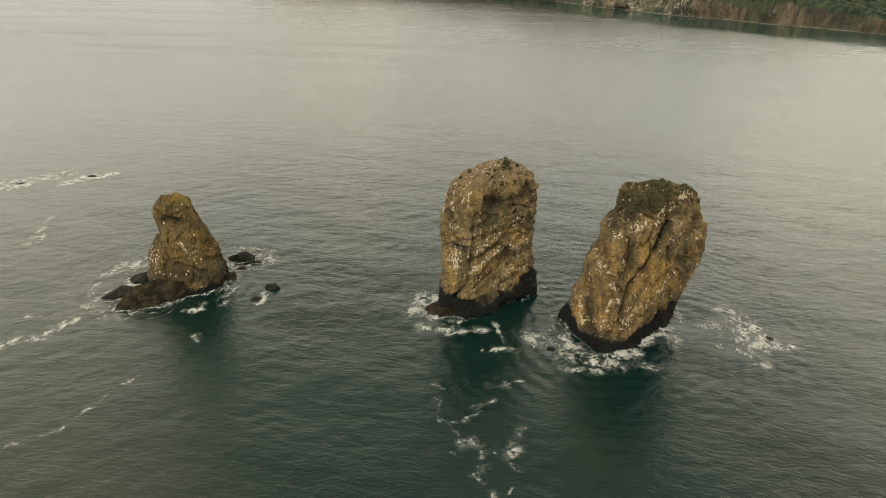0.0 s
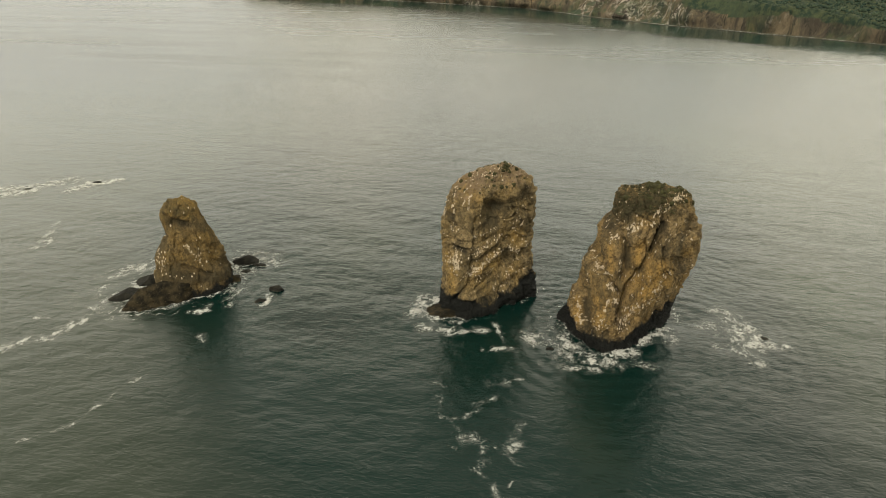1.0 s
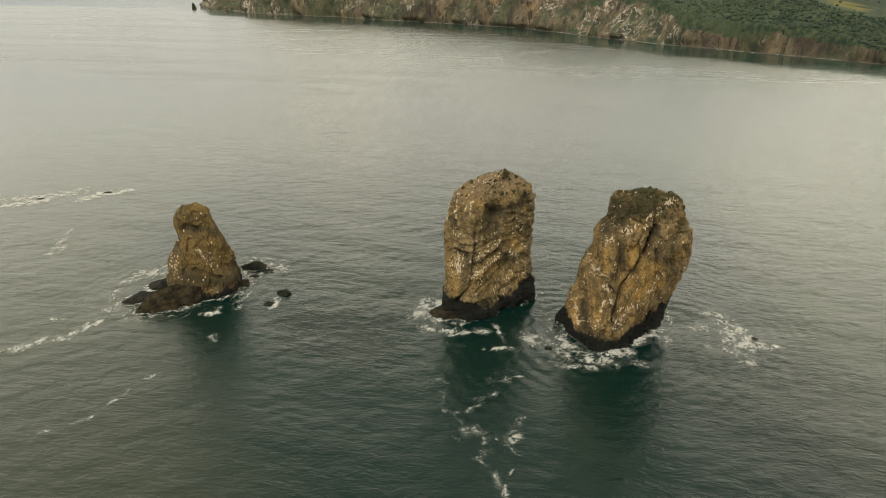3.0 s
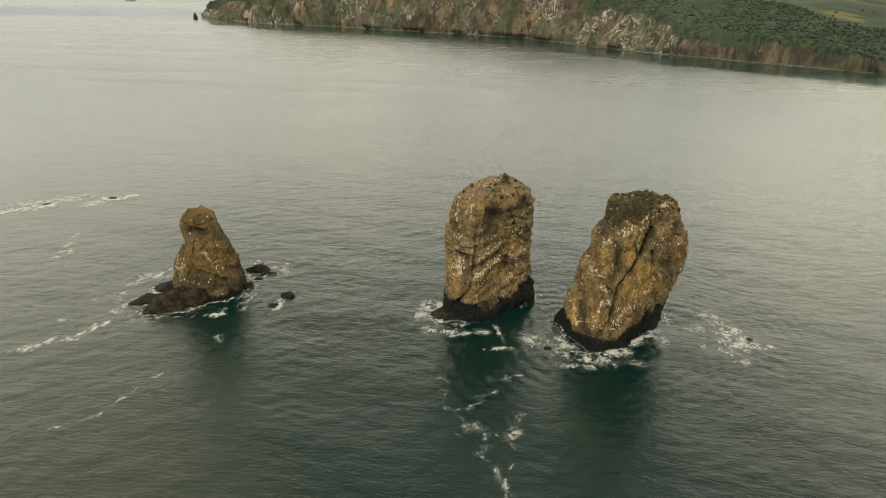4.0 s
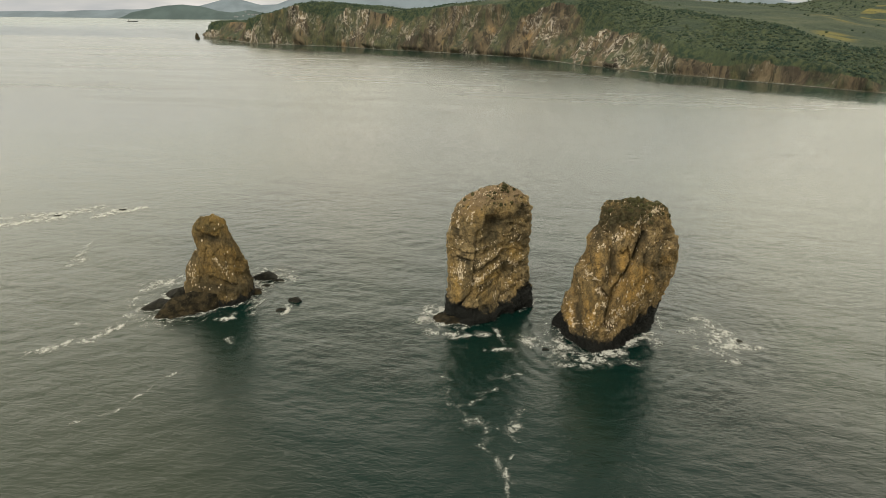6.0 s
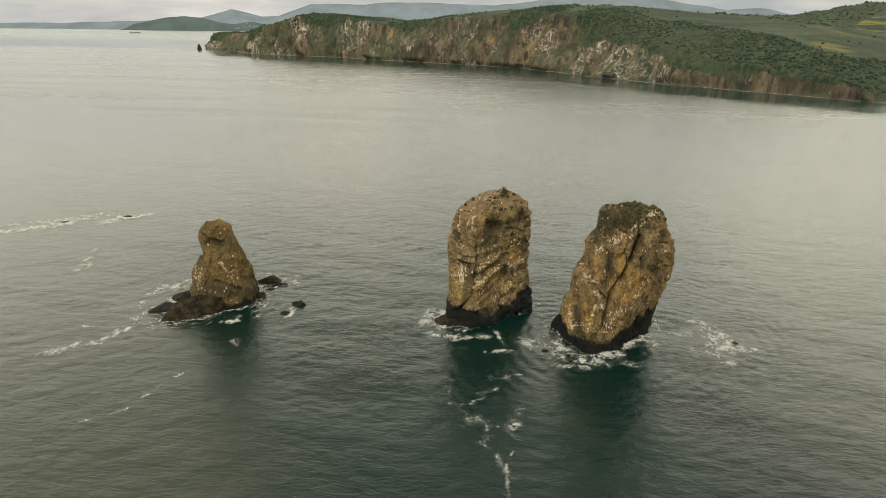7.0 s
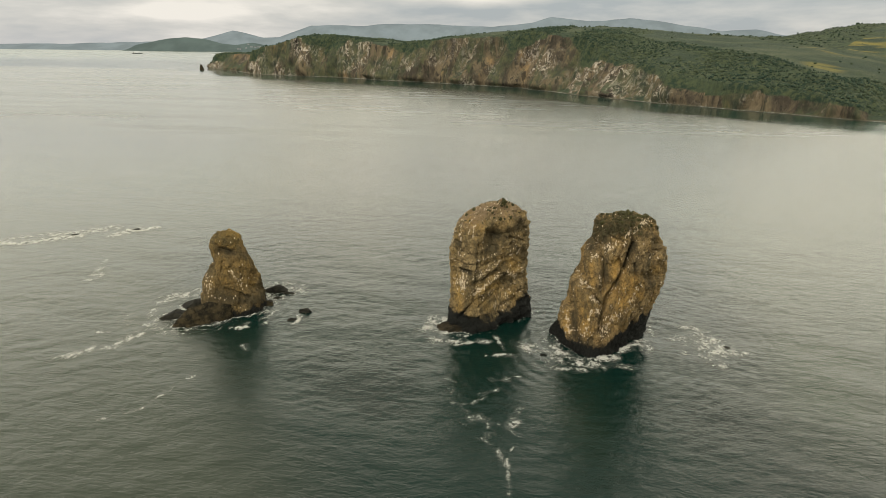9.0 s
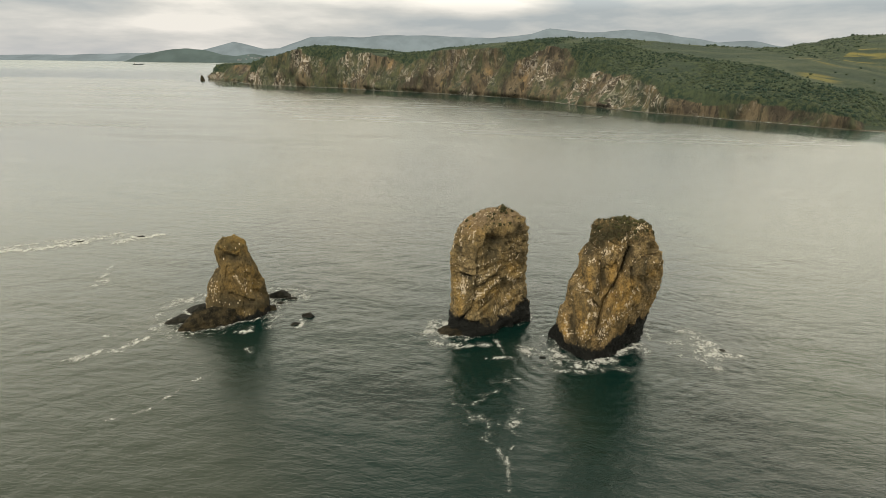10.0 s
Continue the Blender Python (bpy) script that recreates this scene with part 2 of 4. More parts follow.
def dark_rock_material():
    k = Mat("wet_black_rock")
    p = k.pos()
    col = k.mix(k.step(k.noise(p, 1.1, 5), 0.35, 0.7), (0.007, 0.007, 0.006), (0.024, 0.023, 0.017))
    return k.surface(col, 0.75, k.bump(k.noise(p, 2.5, 7, 0.65), 0.4, 0.8), spec=0.15)


M_WET = dark_rock_material()


def ledge_material():
    k = Mat("tidal_brown_rock")
    p = k.pos()
    col = k.mix(k.step(k.noise(p, 0.9, 5), 0.35, 0.7), (0.010, 0.009, 0.006), (0.046, 0.036, 0.019))
    col = k.mix(k.math("MULTIPLY", k.step(k.noise(p, 3.4, 5, 0.7), 0.56, 0.68), 0.7), col, (0.10, 0.078, 0.046))
    return k.surface(col, 0.85, k.bump(k.noise(p, 2.5, 8, 0.7), 0.6, 1.0), spec=0.12)


M_LEDGE = ledge_material()


def sea_material():
    k = Mat("sea_water")
    p = k.pos()
    big = k.noise(p, 0.012, 3)
    silt = k.noise(k.pos((1, 0.6, 1)), 0.03, 4)
    col = k.mix(k.step(big, 0.35, 0.65), (0.0040, 0.0105, 0.0098), (0.0060, 0.0130, 0.0112))
    # a tongue of clear green water between the small and the tall rocks, silty water round it
    drift = k.math("ADD", k.axis(p, 0), k.math("MULTIPLY", k.noise(p, 0.025, 3), 44.0))
    lean = k.math("ADD", drift, k.math("MULTIPLY", k.math("MINIMUM", k.math("SUBTRACT", k.axis(p, 1), 100.0), 30.0), 0.8))
    inner = k.math("MULTIPLY", k.step(lean, -66.0, -26.0), k.step(drift, 62.0, 26.0))
    col = k.mix(k.math("MULTIPLY", inner, k.step(k.axis(p, 1), 190.0, 100.0)), col, (0.0020, 0.0128, 0.0104))
    # outer tone is also lightened to make up for weak sky reflection
    outer = k.math("MAXIMUM", k.step(lean, -28.0, -62.0), k.step(drift, 50.0, 80.0))
    outer = k.math("MULTIPLY", outer, k.step(k.axis(p, 1), 330.0, 190.0))
    # body colour lightened with distance, in place of reflected cliff and sky
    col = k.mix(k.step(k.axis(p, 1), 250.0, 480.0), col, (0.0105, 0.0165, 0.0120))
    col = k.mix(k.math("MULTIPLY", k.math("MAXIMUM", k.math("MULTIPLY", outer, 0.9), k.math("MULTIPLY", k.step(silt, 0.50, 0.70), 0.4)), 0.9), col, (0.0235, 0.0318, 0.0215))
    swell = k.noise(k.pos((0.30, 1.0, 1), (0, 0, 0.12)), 0.16, 3, 0.55, 0.3)
    chop = k.noise(k.pos((0.45, 1.0, 1), (0, 0, 0.45)), 0.60, 3, 0.55, 0.3)
    ripple = k.noise(k.pos((0.50, 1.0, 1), (0, 0, -0.30)), 2.3, 6, 0.62, 0.4)
    fold = k.math("ABSOLUTE", k.math("SUBTRACT", k.noise(k.pos((0.55, 1.0, 1), (0, 0, 0.25)), 1.5, 4, 0.6, 0.5), 0.5))
    ripple = k.math("SUBTRACT", ripple, k.math("MULTIPLY", fold, 0.9))
    gust = k.noise(k.pos((0.22, 1.0, 1), (0, 0, 0.1)), 0.016, 4, 0.6)
    rough = k.math("ADD", 0.02, k.math("MULTIPLY", k.step(gust, 0.42, 0.60), 0.05))
    # open water beyond the rocks is ruffled by wind, a strip in the lee of the cliffs is smooth
    bands = k.step(k.noise(k.pos((0.10, 1.0, 1), (0, 0, 0.08)), 0.05, 5, 0.65), 0.30, 0.70)
    open_water = k.math("ADD", 0.17, k.math("MULTIPLY", bands, 0.06))
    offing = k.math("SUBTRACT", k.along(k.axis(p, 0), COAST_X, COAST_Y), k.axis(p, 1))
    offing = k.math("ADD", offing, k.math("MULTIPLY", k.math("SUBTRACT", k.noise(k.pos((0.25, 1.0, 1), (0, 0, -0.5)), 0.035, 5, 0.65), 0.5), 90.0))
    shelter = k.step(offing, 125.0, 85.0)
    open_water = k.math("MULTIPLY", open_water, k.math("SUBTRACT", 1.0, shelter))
    # green painted into the strip to stand in for the cliffs' reflection
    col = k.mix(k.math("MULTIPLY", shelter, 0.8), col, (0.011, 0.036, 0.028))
    rough = k.math("ADD", rough, k.math("MULTIPLY", k.step(k.axis(p, 1), 170.0, 420.0), open_water))
    rough = k.math("ADD", rough, k.math("MULTIPLY", shelter, 0.09))
    rough = k.math("ADD", rough, k.math("MULTIPLY", k.step(k.axis(p, 1), 1400.0, 2600.0), 0.14))
    calm = k.math("SUBTRACT", 1.0, k.math("MULTIPLY", shelter, 0.80))
    n0 = k.bump(k.math("MULTIPLY", swell, calm), 0.40, 0.5)
    n1 = k.bump(k.math("MULTIPLY", chop, calm), 0.20, 0.65, n0)
    n2 = k.bump(k.math("MULTIPLY", ripple, calm), 0.10, 0.78, n1)
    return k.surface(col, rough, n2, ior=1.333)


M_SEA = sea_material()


def foam_material():
    k = Mat("sea_foam")
    p = k.pos()
    a = k.t.nodes.new("ShaderNodeAttribute")
    a.attribute_name = "thickness"
    lace = k.noise(p, 2.2, 5, 0.7, 0.8)
    col = k.mix(k.step(lace, 0.3, 0.7), (0.27, 0.28, 0.26), (0.50, 0.50, 0.47))
    strands = 0.0
    for scale, twist, half in ((0.55, 1.8, 0.060), (1.3, 1.4, 0.085)):
        bend = k.math("ABSOLUTE", k.math("SUBTRACT", k.noise(p, scale, 5, 0.62, twist), 0.5))
        strands = k.math("MAXIMUM", strands, k.math("SUBTRACT", 1.0, k.step(bend, 0.0, half)))
    holes = k.math("ADD", k.math("MULTIPLY", a.outputs["Fac"], 0.85), k.math("ADD", k.math("MULTIPLY", strands, 0.48), k.math("MULTIPLY", k.noise(p, 3.5, 5, 0.75, 0.6), 0.45)))
    alpha = k.math("MULTIPLY", k.step(holes, 0.62, 1.50), 0.95)
    return k.surface(col, 0.8, k.bump(lace, 0.15, 0.6), alpha=alpha)


M_FOAM = foam_material()


def near_spot(k, p, spot):
    n = k.t.nodes.new("ShaderNodeVectorMath")
    n.operation = "DISTANCE"
    k.t.links.new(p, n.inputs[0])
    n.inputs[1].default_value = spot[:3]
    return k.step(n.outputs["Value"], spot[3], spot[3] * 0.45)


def land_material():
    k = Mat("coast_ground")
    p = k.pos()
    z = k.axis(p, 2)
    nz = k.axis(k.geo.outputs["Normal"], 2)
    face = k.pos((1, 1, 0.35))
    mid_n = k.noise(face, 0.06, 6, 0.68, 0.5)
    fine = k.noise(face, 0.30, 6, 0.72)
    rock = k.mix(k.step(mid_n, 0.36, 0.66), (0.047, 0.040, 0.031), (0.150, 0.119, 0.077))
    rock = k.mix(k.step(k.noise(face, 0.035, 4, 0.6), 0.56, 0.70), rock, (0.215, 0.150, 0.080))
    rock = k.mix(k.math("MULTIPLY", k.step(fine, 0.50, 0.68), 0.55), rock, (0.050, 0.043, 0.034))
    crack = k.step(k.noise(k.pos((1, 1, 0.10)), 0.13, 6, 0.7, 0.4), 0.51, 0.60)
    rock = k.mix(k.math("MULTIPLY", crack, 0.8), rock, (0.024, 0.023, 0.019))
    blot = k.step(k.noise(k.pos((1, 1, 0.60)), 0.17, 6, 0.75, 0.9), 0.50, 0.58)
    pale = k.math("MULTIPLY", k.step(k.noise(p, 0.014, 3), 0.54, 0.64), 0.55)
    for spot in ((112, 640, 14, 34), (82, 675, 18, 36), (50, 735, 24, 40), (10, 800, 24, 30), (-400, 1035, 55, 50), (-310, 990, 50, 55), (-520, 1072, 20, 55), (-700, 1262, 14, 55), (-60, 850, 20, 18), (-195, 920, 30, 22)):
        pale = k.math("MAXIMUM", pale, near_spot(k, p, spot))
    rock = k.mix(k.math("MULTIPLY", k.math("MULTIPLY", pale, blot), 0.8), rock, (0.46, 0.41, 0.35))
    scrub = k.step(k.noise(k.pos((1, 1, 0.30)), 0.024, 6, 0.68), 0.45, 0.58)
    greens = k.mix(k.step(k.noise(p, 0.10, 6, 0.65), 0.35, 0.65), (0.024, 0.040, 0.028), (0.070, 0.080, 0.040))
    rock = k.mix(k.math("MULTIPLY", scrub, 0.72), rock, greens)
    meadow = k.mix(k.step(k.noise(k.pos((0.4, 1, 1)), 0.025, 6, 0.65), 0.40, 0.62), (0.033, 0.049, 0.034), (0.064, 0.078, 0.047))
    bushes = k.step(k.noise(p, 0.16, 5, 0.7), 0.54, 0.64)
    meadow = k.mix(k.math("MULTIPLY", bushes, 0.8), meadow, (0.026, 0.042, 0.027))
    streaks = k.step(k.noise(k.pos((0.25, 1, 1), (0, 0, -0.5)), 0.035, 5, 0.6, 0.5), 0.46, 0.54)
    for spot in ((350, 810, 49, 50), (405, 885, 56, 60), (440, 920, 62, 60), (281, 670, 35, 26)):
        meadow = k.mix(k.math("MULTIPLY", k.math("MULTIPLY", near_spot(k, p, spot), streaks), 0.7), meadow, (0.175, 0.150, 0.042))
    col = k.mix(k.step(k.math("ADD", nz, k.math("MULTIPLY", fine, 0.3)), 0.84, 1.02), rock, meadow)
    a = k.t.nodes.new("ShaderNodeAttribute")
    a.attribute_name = "wood"
    leaves = k.mix(k.step(k.noise(p, 0.22, 6, 0.7), 0.38, 0.64), (0.020, 0.036, 0.026), (0.064, 0.076, 0.040))
    leaves = k.mix(k.math("MULTIPLY", k.step(k.noise(p, 0.022, 5, 0.65), 0.50, 0.64), 0.6), leaves, (0.058, 0.075, 0.044))
    col = k.mix(k.step(k.math("ADD", a.outputs["Fac"], k.math("MULTIPLY", fine, 0.4)), 0.30, 0.55), col, leaves)
    sand = k.step(k.math("ADD", z, k.math("MULTIPLY", fine, 1.5)), 1.9, 1.1)
    col = k.mix(sand, col, (0.085, 0.075, 0.056))
    height = k.math("ADD", k.noise(k.pos((1, 1, 0.16)), 0.17, 7, 0.72), k.math("MULTIPLY", k.noise(p, 0.7, 4, 0.65), 0.35))
    return k.surface(col, 0.95, k.bump(height, 4.0, 1.0), spec=0.15)


M_LAND = land_material()


def foliage_material(name, dark, light):
    k = Mat(name)
    p = k.pos()
    rnd = k.geo.outputs["Random Per Island"]
    col = k.mix(rnd, dark, light)
    col = k.mix(k.math("MULTIPLY", k.noise(p, 0.5, 4), 0.7), col, (dark[0] * 0.7, dark[1] * 0.7, dark[2] * 0.7))
    col = k.mix(k.math("MULTIPLY", k.step(k.noise(p, 0.020, 6, 0.7), 0.46, 0.62), 0.75), col, (light[0] * 1.35, light[1] * 1.2, light[2] * 1.1))
    return k.surface(col, 0.9, k.bump(k.noise(p, 1.2, 5, 0.7), 0.5, 1.0), spec=0.1)


M_TREES = foliage_material("dark_tree_crowns", (0.022, 0.040, 0.030), (0.044, 0.061, 0.038))
M_TUFT = foliage_material("stack_top_tufts", (0.030, 0.030, 0.014), (0.070, 0.066, 0.028))


# distance haze put into base colour and emission; the land gives no light
def far_haze_material(name, color, glow):
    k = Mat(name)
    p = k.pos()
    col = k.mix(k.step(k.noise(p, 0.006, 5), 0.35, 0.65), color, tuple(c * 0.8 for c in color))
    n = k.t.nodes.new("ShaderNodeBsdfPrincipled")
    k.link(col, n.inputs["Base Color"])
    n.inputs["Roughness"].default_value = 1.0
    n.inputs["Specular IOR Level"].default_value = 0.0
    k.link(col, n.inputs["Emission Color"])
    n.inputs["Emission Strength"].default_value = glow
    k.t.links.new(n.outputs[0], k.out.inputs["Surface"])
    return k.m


M_ISLAND = far_haze_material("hazy_green_headland", (0.052, 0.068, 0.066), 0.75)
M_MOUNTAIN = far_haze_material("hazy_blue_mountains", (0.105, 0.126, 0.140), 0.72)


# ---- sea stacks ----
def face_radius(theta, z, faces, levels, sharp=9.0):
    """Distance of the rock's outline from its axis, towards theta at height z: planes blended at their edges."""
    acc = 0
    for ang, dists in faces:
        d = np.interp(z, levels, dists)
        c = np.cos(theta - radians(ang))
        acc = acc + np.where(c > 0.05, np.maximum(c, 0.05) / d, 0.0) ** sharp
    return acc ** (-1 / sharp)


def stroke_depth(q, strokes):
    """How far each point (x, z) of a rock's front lies on the strokes (x0, z0, x1, z1, half width, weight), soft at the edges."""
    best = np.zeros(len(q))
    for x0, z0, x1, z1, width, weight in strokes:
        a, b = np.array((x0, z0)), np.array((x1, z1))
        t = np.clip(((q - a) @ (b - a)) / max((b - a) @ (b - a), 1e-6), 0, 1)
        dist = np.linalg.norm(q - a - t[:, None] * (b - a), axis=1)
        best = np.maximum(best, weight * np.exp(-(dist / width) ** 2))
    return best


def stack_verts(axis, levels, faces, rim, apex, dome, n_theta, n_z, seed, rough=1.0, cuts=(), hollows=(), swells=(), strata=None, grain=(0.30, 0.30, 0.17)):
    theta = np.linspace(0, 2 * np.pi, n_theta, endpoint=False)
    # the side that faces the camera carries the finest relief
    theta = theta - 0.45 * np.cos(theta)
    zs = np.linspace(levels[0], rim, n_z)
    caps = np.linspace(0, 1, n_z // 4 + 1)[1:]
    T, Z = np.meshgrid(theta, zs)
    R = face_radius(T, Z, faces, levels)
    X, Y = axis[0] + R * np.cos(T), axis[1] + R * np.sin(T)
    r_top = R[-1]
    for q in caps:
        k = 1 - q
        z = rim + (apex[2] - rim) * (1 - k ** dome)
        cx, cy = axis[0] * k + apex[0] * q, axis[1] * k + apex[1] * q
        X = np.vstack([X, cx + r_top * max(k, 0.004) * np.cos(theta)])
        Y = np.vstack([Y, cy + r_top * max(k, 0.004) * np.sin(theta)])
        Z = np.vstack([Z, np.full(n_theta, z)])
    P = np.stack([X, Y, Z], -1)
    du = np.roll(P, -1, 1) - np.roll(P, 1, 1)
    dv = np.gradient(P, axis=0)
    N = np.cross(du, dv)
    N /= np.linalg.norm(N, axis=-1, keepdims=True) + 1e-9
    shape = P.shape
    p, n = P.reshape(-1, 3), N.reshape(-1, 3)
    warp = np.stack([fbm(p * 0.25 + s, 2, seed + s) for s in (0, 5, 9)], 1)
    d = 0.55 * fbm(p * np.array((0.16, 0.16, 0.12)), 2, seed)
    d += 0.22 * ridged(p * np.array((0.20, 0.20, 0.05)) + warp * 0.30, 3, seed + 11)
    # broken blocks at four sizes: tilted faces, with cracks between the larger ones
    d1, d2, rid, tilt = cells(p * np.array(grain) + warp * 0.22, seed + 20)
    d += 0.45 * (rid - 0.5) + 1.15 * tilt - 0.22 * np.exp(-((d2 - d1) / 0.05) ** 2)
    d1, d2, rid, tilt = cells(p * np.array((0.85, 0.85, 0.60)) + warp * 0.3, seed + 30)
    d += 0.16 * (rid - 0.5) + 0.62 * tilt - 0.10 * np.exp(-((d2 - d1) / 0.07) ** 2)
    d1, d2, rid, tilt = cells(p * np.array((1.9, 1.9, 1.5)) + warp * 0.3, seed + 35)
    d += 0.10 * (rid - 0.5) + 0.38 * tilt
    d1, d2, rid, tilt = cells(p * 3.6, seed + 38)
    d += 0.08 * (rid - 0.5) + 0.24 * tilt
    # the upper parts and the flank that faces east are more broken
    broken = smooth(axis[0] + 2.0, axis[0] + 6.0, p[:, 0]) + smooth(rim - 3.0, rim, p[:, 2])
    d1, d2, rid, tilt = cells(p * np.array((1.1, 1.1, 1.1)) + 40.0, seed + 44)
    d += np.clip(broken, 0, 1) * (0.42 * (rid - 0.5) + 0.5 * tilt)
    if strata:
        lean, period, amp = strata
        s = (p[:, 2] - lean * (p[:, 0] - axis[0])) / period + 0.45 * warp[:, 0]
        d += amp * (np.abs((s % 1.0) - 0.5) * 2 - 0.5)
    foot = np.exp(-np.maximum(p[:, 2], 0) / 2.2)
    d += foot * 1.5 * (ridged(p * np.array((0.33, 0.33, 0.12)), 3, seed + 60) - 0.5)
    d = (d - d.mean()) * rough
    front = 1.0 * (p[:, 1] < axis[1] + 3)
    q = p[:, [0, 2]] + 0.35 * warp[:, [0, 2]]
    d -= front * stroke_depth(q, cuts)
    d -= front * stroke_depth(q, hollows)
    d += front * stroke_depth(q, swells)
    v = p + n * d[:, None]
    return v.reshape(shape)


def weather(me, verts, seed, tide, pale, ochre, lichen_shade, moss_line, moss_amount, specks=0.10):
    """Notes on the rock's mesh where tide, droppings, ochre, lichens with painted recess shade, and moss lie. tide: (x,
    height) pairs; the others: strokes.
    """
    v = verts.reshape(-1, 3)
    warp = np.stack([fbm(v * 0.8 + s, 3, seed + s) for s in (0, 4)], 1)
    q = v[:, [0, 2]] + 0.45 * warp
    ragged = fbm(v * np.array((0.9, 0.9, 0.5)), 4, seed + 9)
    top = np.interp(v[:, 0], [t[0] for t in tide], [t[1] for t in tide])
    wet = 1 - smooth(-1.5, 1.3, v[:, 2] - top + 1.8 * ragged)
    zone = stroke_depth(q, pale)
    d1, d2, rid, _ = cells(v * np.array((2.0, 2.0, 1.1)), seed + 13)
    e1, e2, rie, _ = cells(v * np.array((3.2, 3.2, 1.7)), seed + 17)
    some = np.clip(zone * 1.3 + specks * (0.4 + fbm(v * 0.30, 3, seed + 21) * 1.4), 0, 0.85)
    dots = np.maximum((1 - smooth(0.20, 0.34, d1)) * (rid < some * 0.25), 0.95 * (1 - smooth(0.28, 0.46, e1)) * (rie < some))
    runs = smooth(-0.05, 0.16, fbm(v * np.array((2.8, 2.8, 0.7)), 5, seed + 25, 0.65)) * np.clip(zone * 1.7 - 0.45, 0, 1)
    moss = smooth(-0.9, 0.9, v[:, 2] - moss_line[0] - moss_line[1] * (v[:, 0] - v[:, 0].mean()) + 2.0 * ragged) * moss_amount
    for label, value in (("tide", wet), ("droppings", np.maximum(dots, 0.85 * runs)), ("ochre", stroke_depth(q, ochre)), ("lichen_shade", stroke_depth(q, lichen_shade)), ("moss", moss)):
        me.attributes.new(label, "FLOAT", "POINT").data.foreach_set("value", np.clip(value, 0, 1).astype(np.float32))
    return me


def stack_mesh(name, verts, material):
    rows, cols, _ = verts.shape
    return mesh_from(name, verts.reshape(-1, 3), grid_faces(rows, cols, wrap=True), material)


def outline(verts):
    """Water's edge of a rock: for each direction its radius about the mean, at height nought."""
    rows = np.abs(verts[:, :, 2]).argmin(0)
    ring = verts[rows, np.arange(verts.shape[1]), :2]
    c = ring.mean(0)
    ang = np.arctan2(ring[:, 1] - c[1], ring[:, 0] - c[0])
    o = np.argsort(ang)
    return c, ang[o], np.hypot(ring[:, 0] - c[0], ring[:, 1] - c[1])[o]


LV_B = (-3, 1, 4, 9, 14, 18, 21)
FACES_B = (
    (180, (8.4, 7.8, 6.9, 7.3, 7.6, 7.2, 5.8)),
    (-105, (8.2, 7.6, 6.6, 6.5, 6.2, 5.9, 5.0)),
    (-48, (4.9, 4.2, 2.7, 2.2, 2.4, 2.9, 3.2)),
    (0, (9.0, 8.6, 8.6, 7.8, 7.2, 7.1, 6.9)),
    (50, (9.6, 9.4, 9.2, 8.9, 8.7, 8.6, 8.0)),
    (115, (9.0, 8.8, 8.4, 7.8, 7.0, 6.0, 4.6)),
)
CUTS_B = (
    (-13.3, 6.2, -13.0, 9.0, 0.26, 0.90), (-13.0, 9.0, -12.6, 13.9, 0.23, 0.70), (-12.6, 13.9, -12.3, 17.7, 0.20, 0.50), (-13.0, 9.2, -8.5, 11.5, 0.29, 0.75),
    (-12.8, 12.1, -8.9, 14.2, 0.26, 0.50), (-13.0, 6.1, -9.6, 8.5, 0.26, 0.60), (-12.0, 4.7, -9.5, 6.5, 0.20, 0.45), (-15.1, 3.4, -13.3, 5.8, 0.23, 0.80),
    (-8.3, 11.4, -8.2, 7.0, 0.26, 0.70), (-17.6, 16.0, -13.5, 15.3, 0.17, 0.45), (-17.5, 13.7, -13.5, 13.2, 0.17, 0.50), (-17.6, 17.7, -15.7, 17.2, 0.23, 0.60),
    (-6.9, 17.5, -4.1, 16.1, 0.23, 0.50), (-5.8, 13.6, -3.5, 11.3, 0.26, 0.50), (-15.7, 12.1, -13.5, 11.8, 0.34, 1.10),
)
HOLLOWS_B = (
    (-10.0, 18.6, -9.2, 18.2, 1.20, 1.90), (-7.6, 9.4, -7.3, 8.4, 0.68, 1.00), (-10.9, 17.1, -9.7, 16.3, 0.74, 0.60), (-8.2, 12.3, -7.9, 11.7, 0.51, 0.60),
)
SWELLS_B = (
    (-14.7, 10.5, -15.1, 5.5, 1.43, 0.70), (-12.3, 13.9, -8.9, 14.6, 0.63, 0.45), (-12.3, 10.4, -8.9, 12.8, 0.74, 0.55), (-12.6, 7.3, -8.9, 10.1, 0.80, 0.60),
    (-6.5, 9.9, -4.1, 9.8, 0.74, 0.50), (-9.2, 4.0, -5.8, 6.0, 0.85, 0.50), (-6.9, 20.7, -4.7, 21.6, 1.14, 0.60),
)
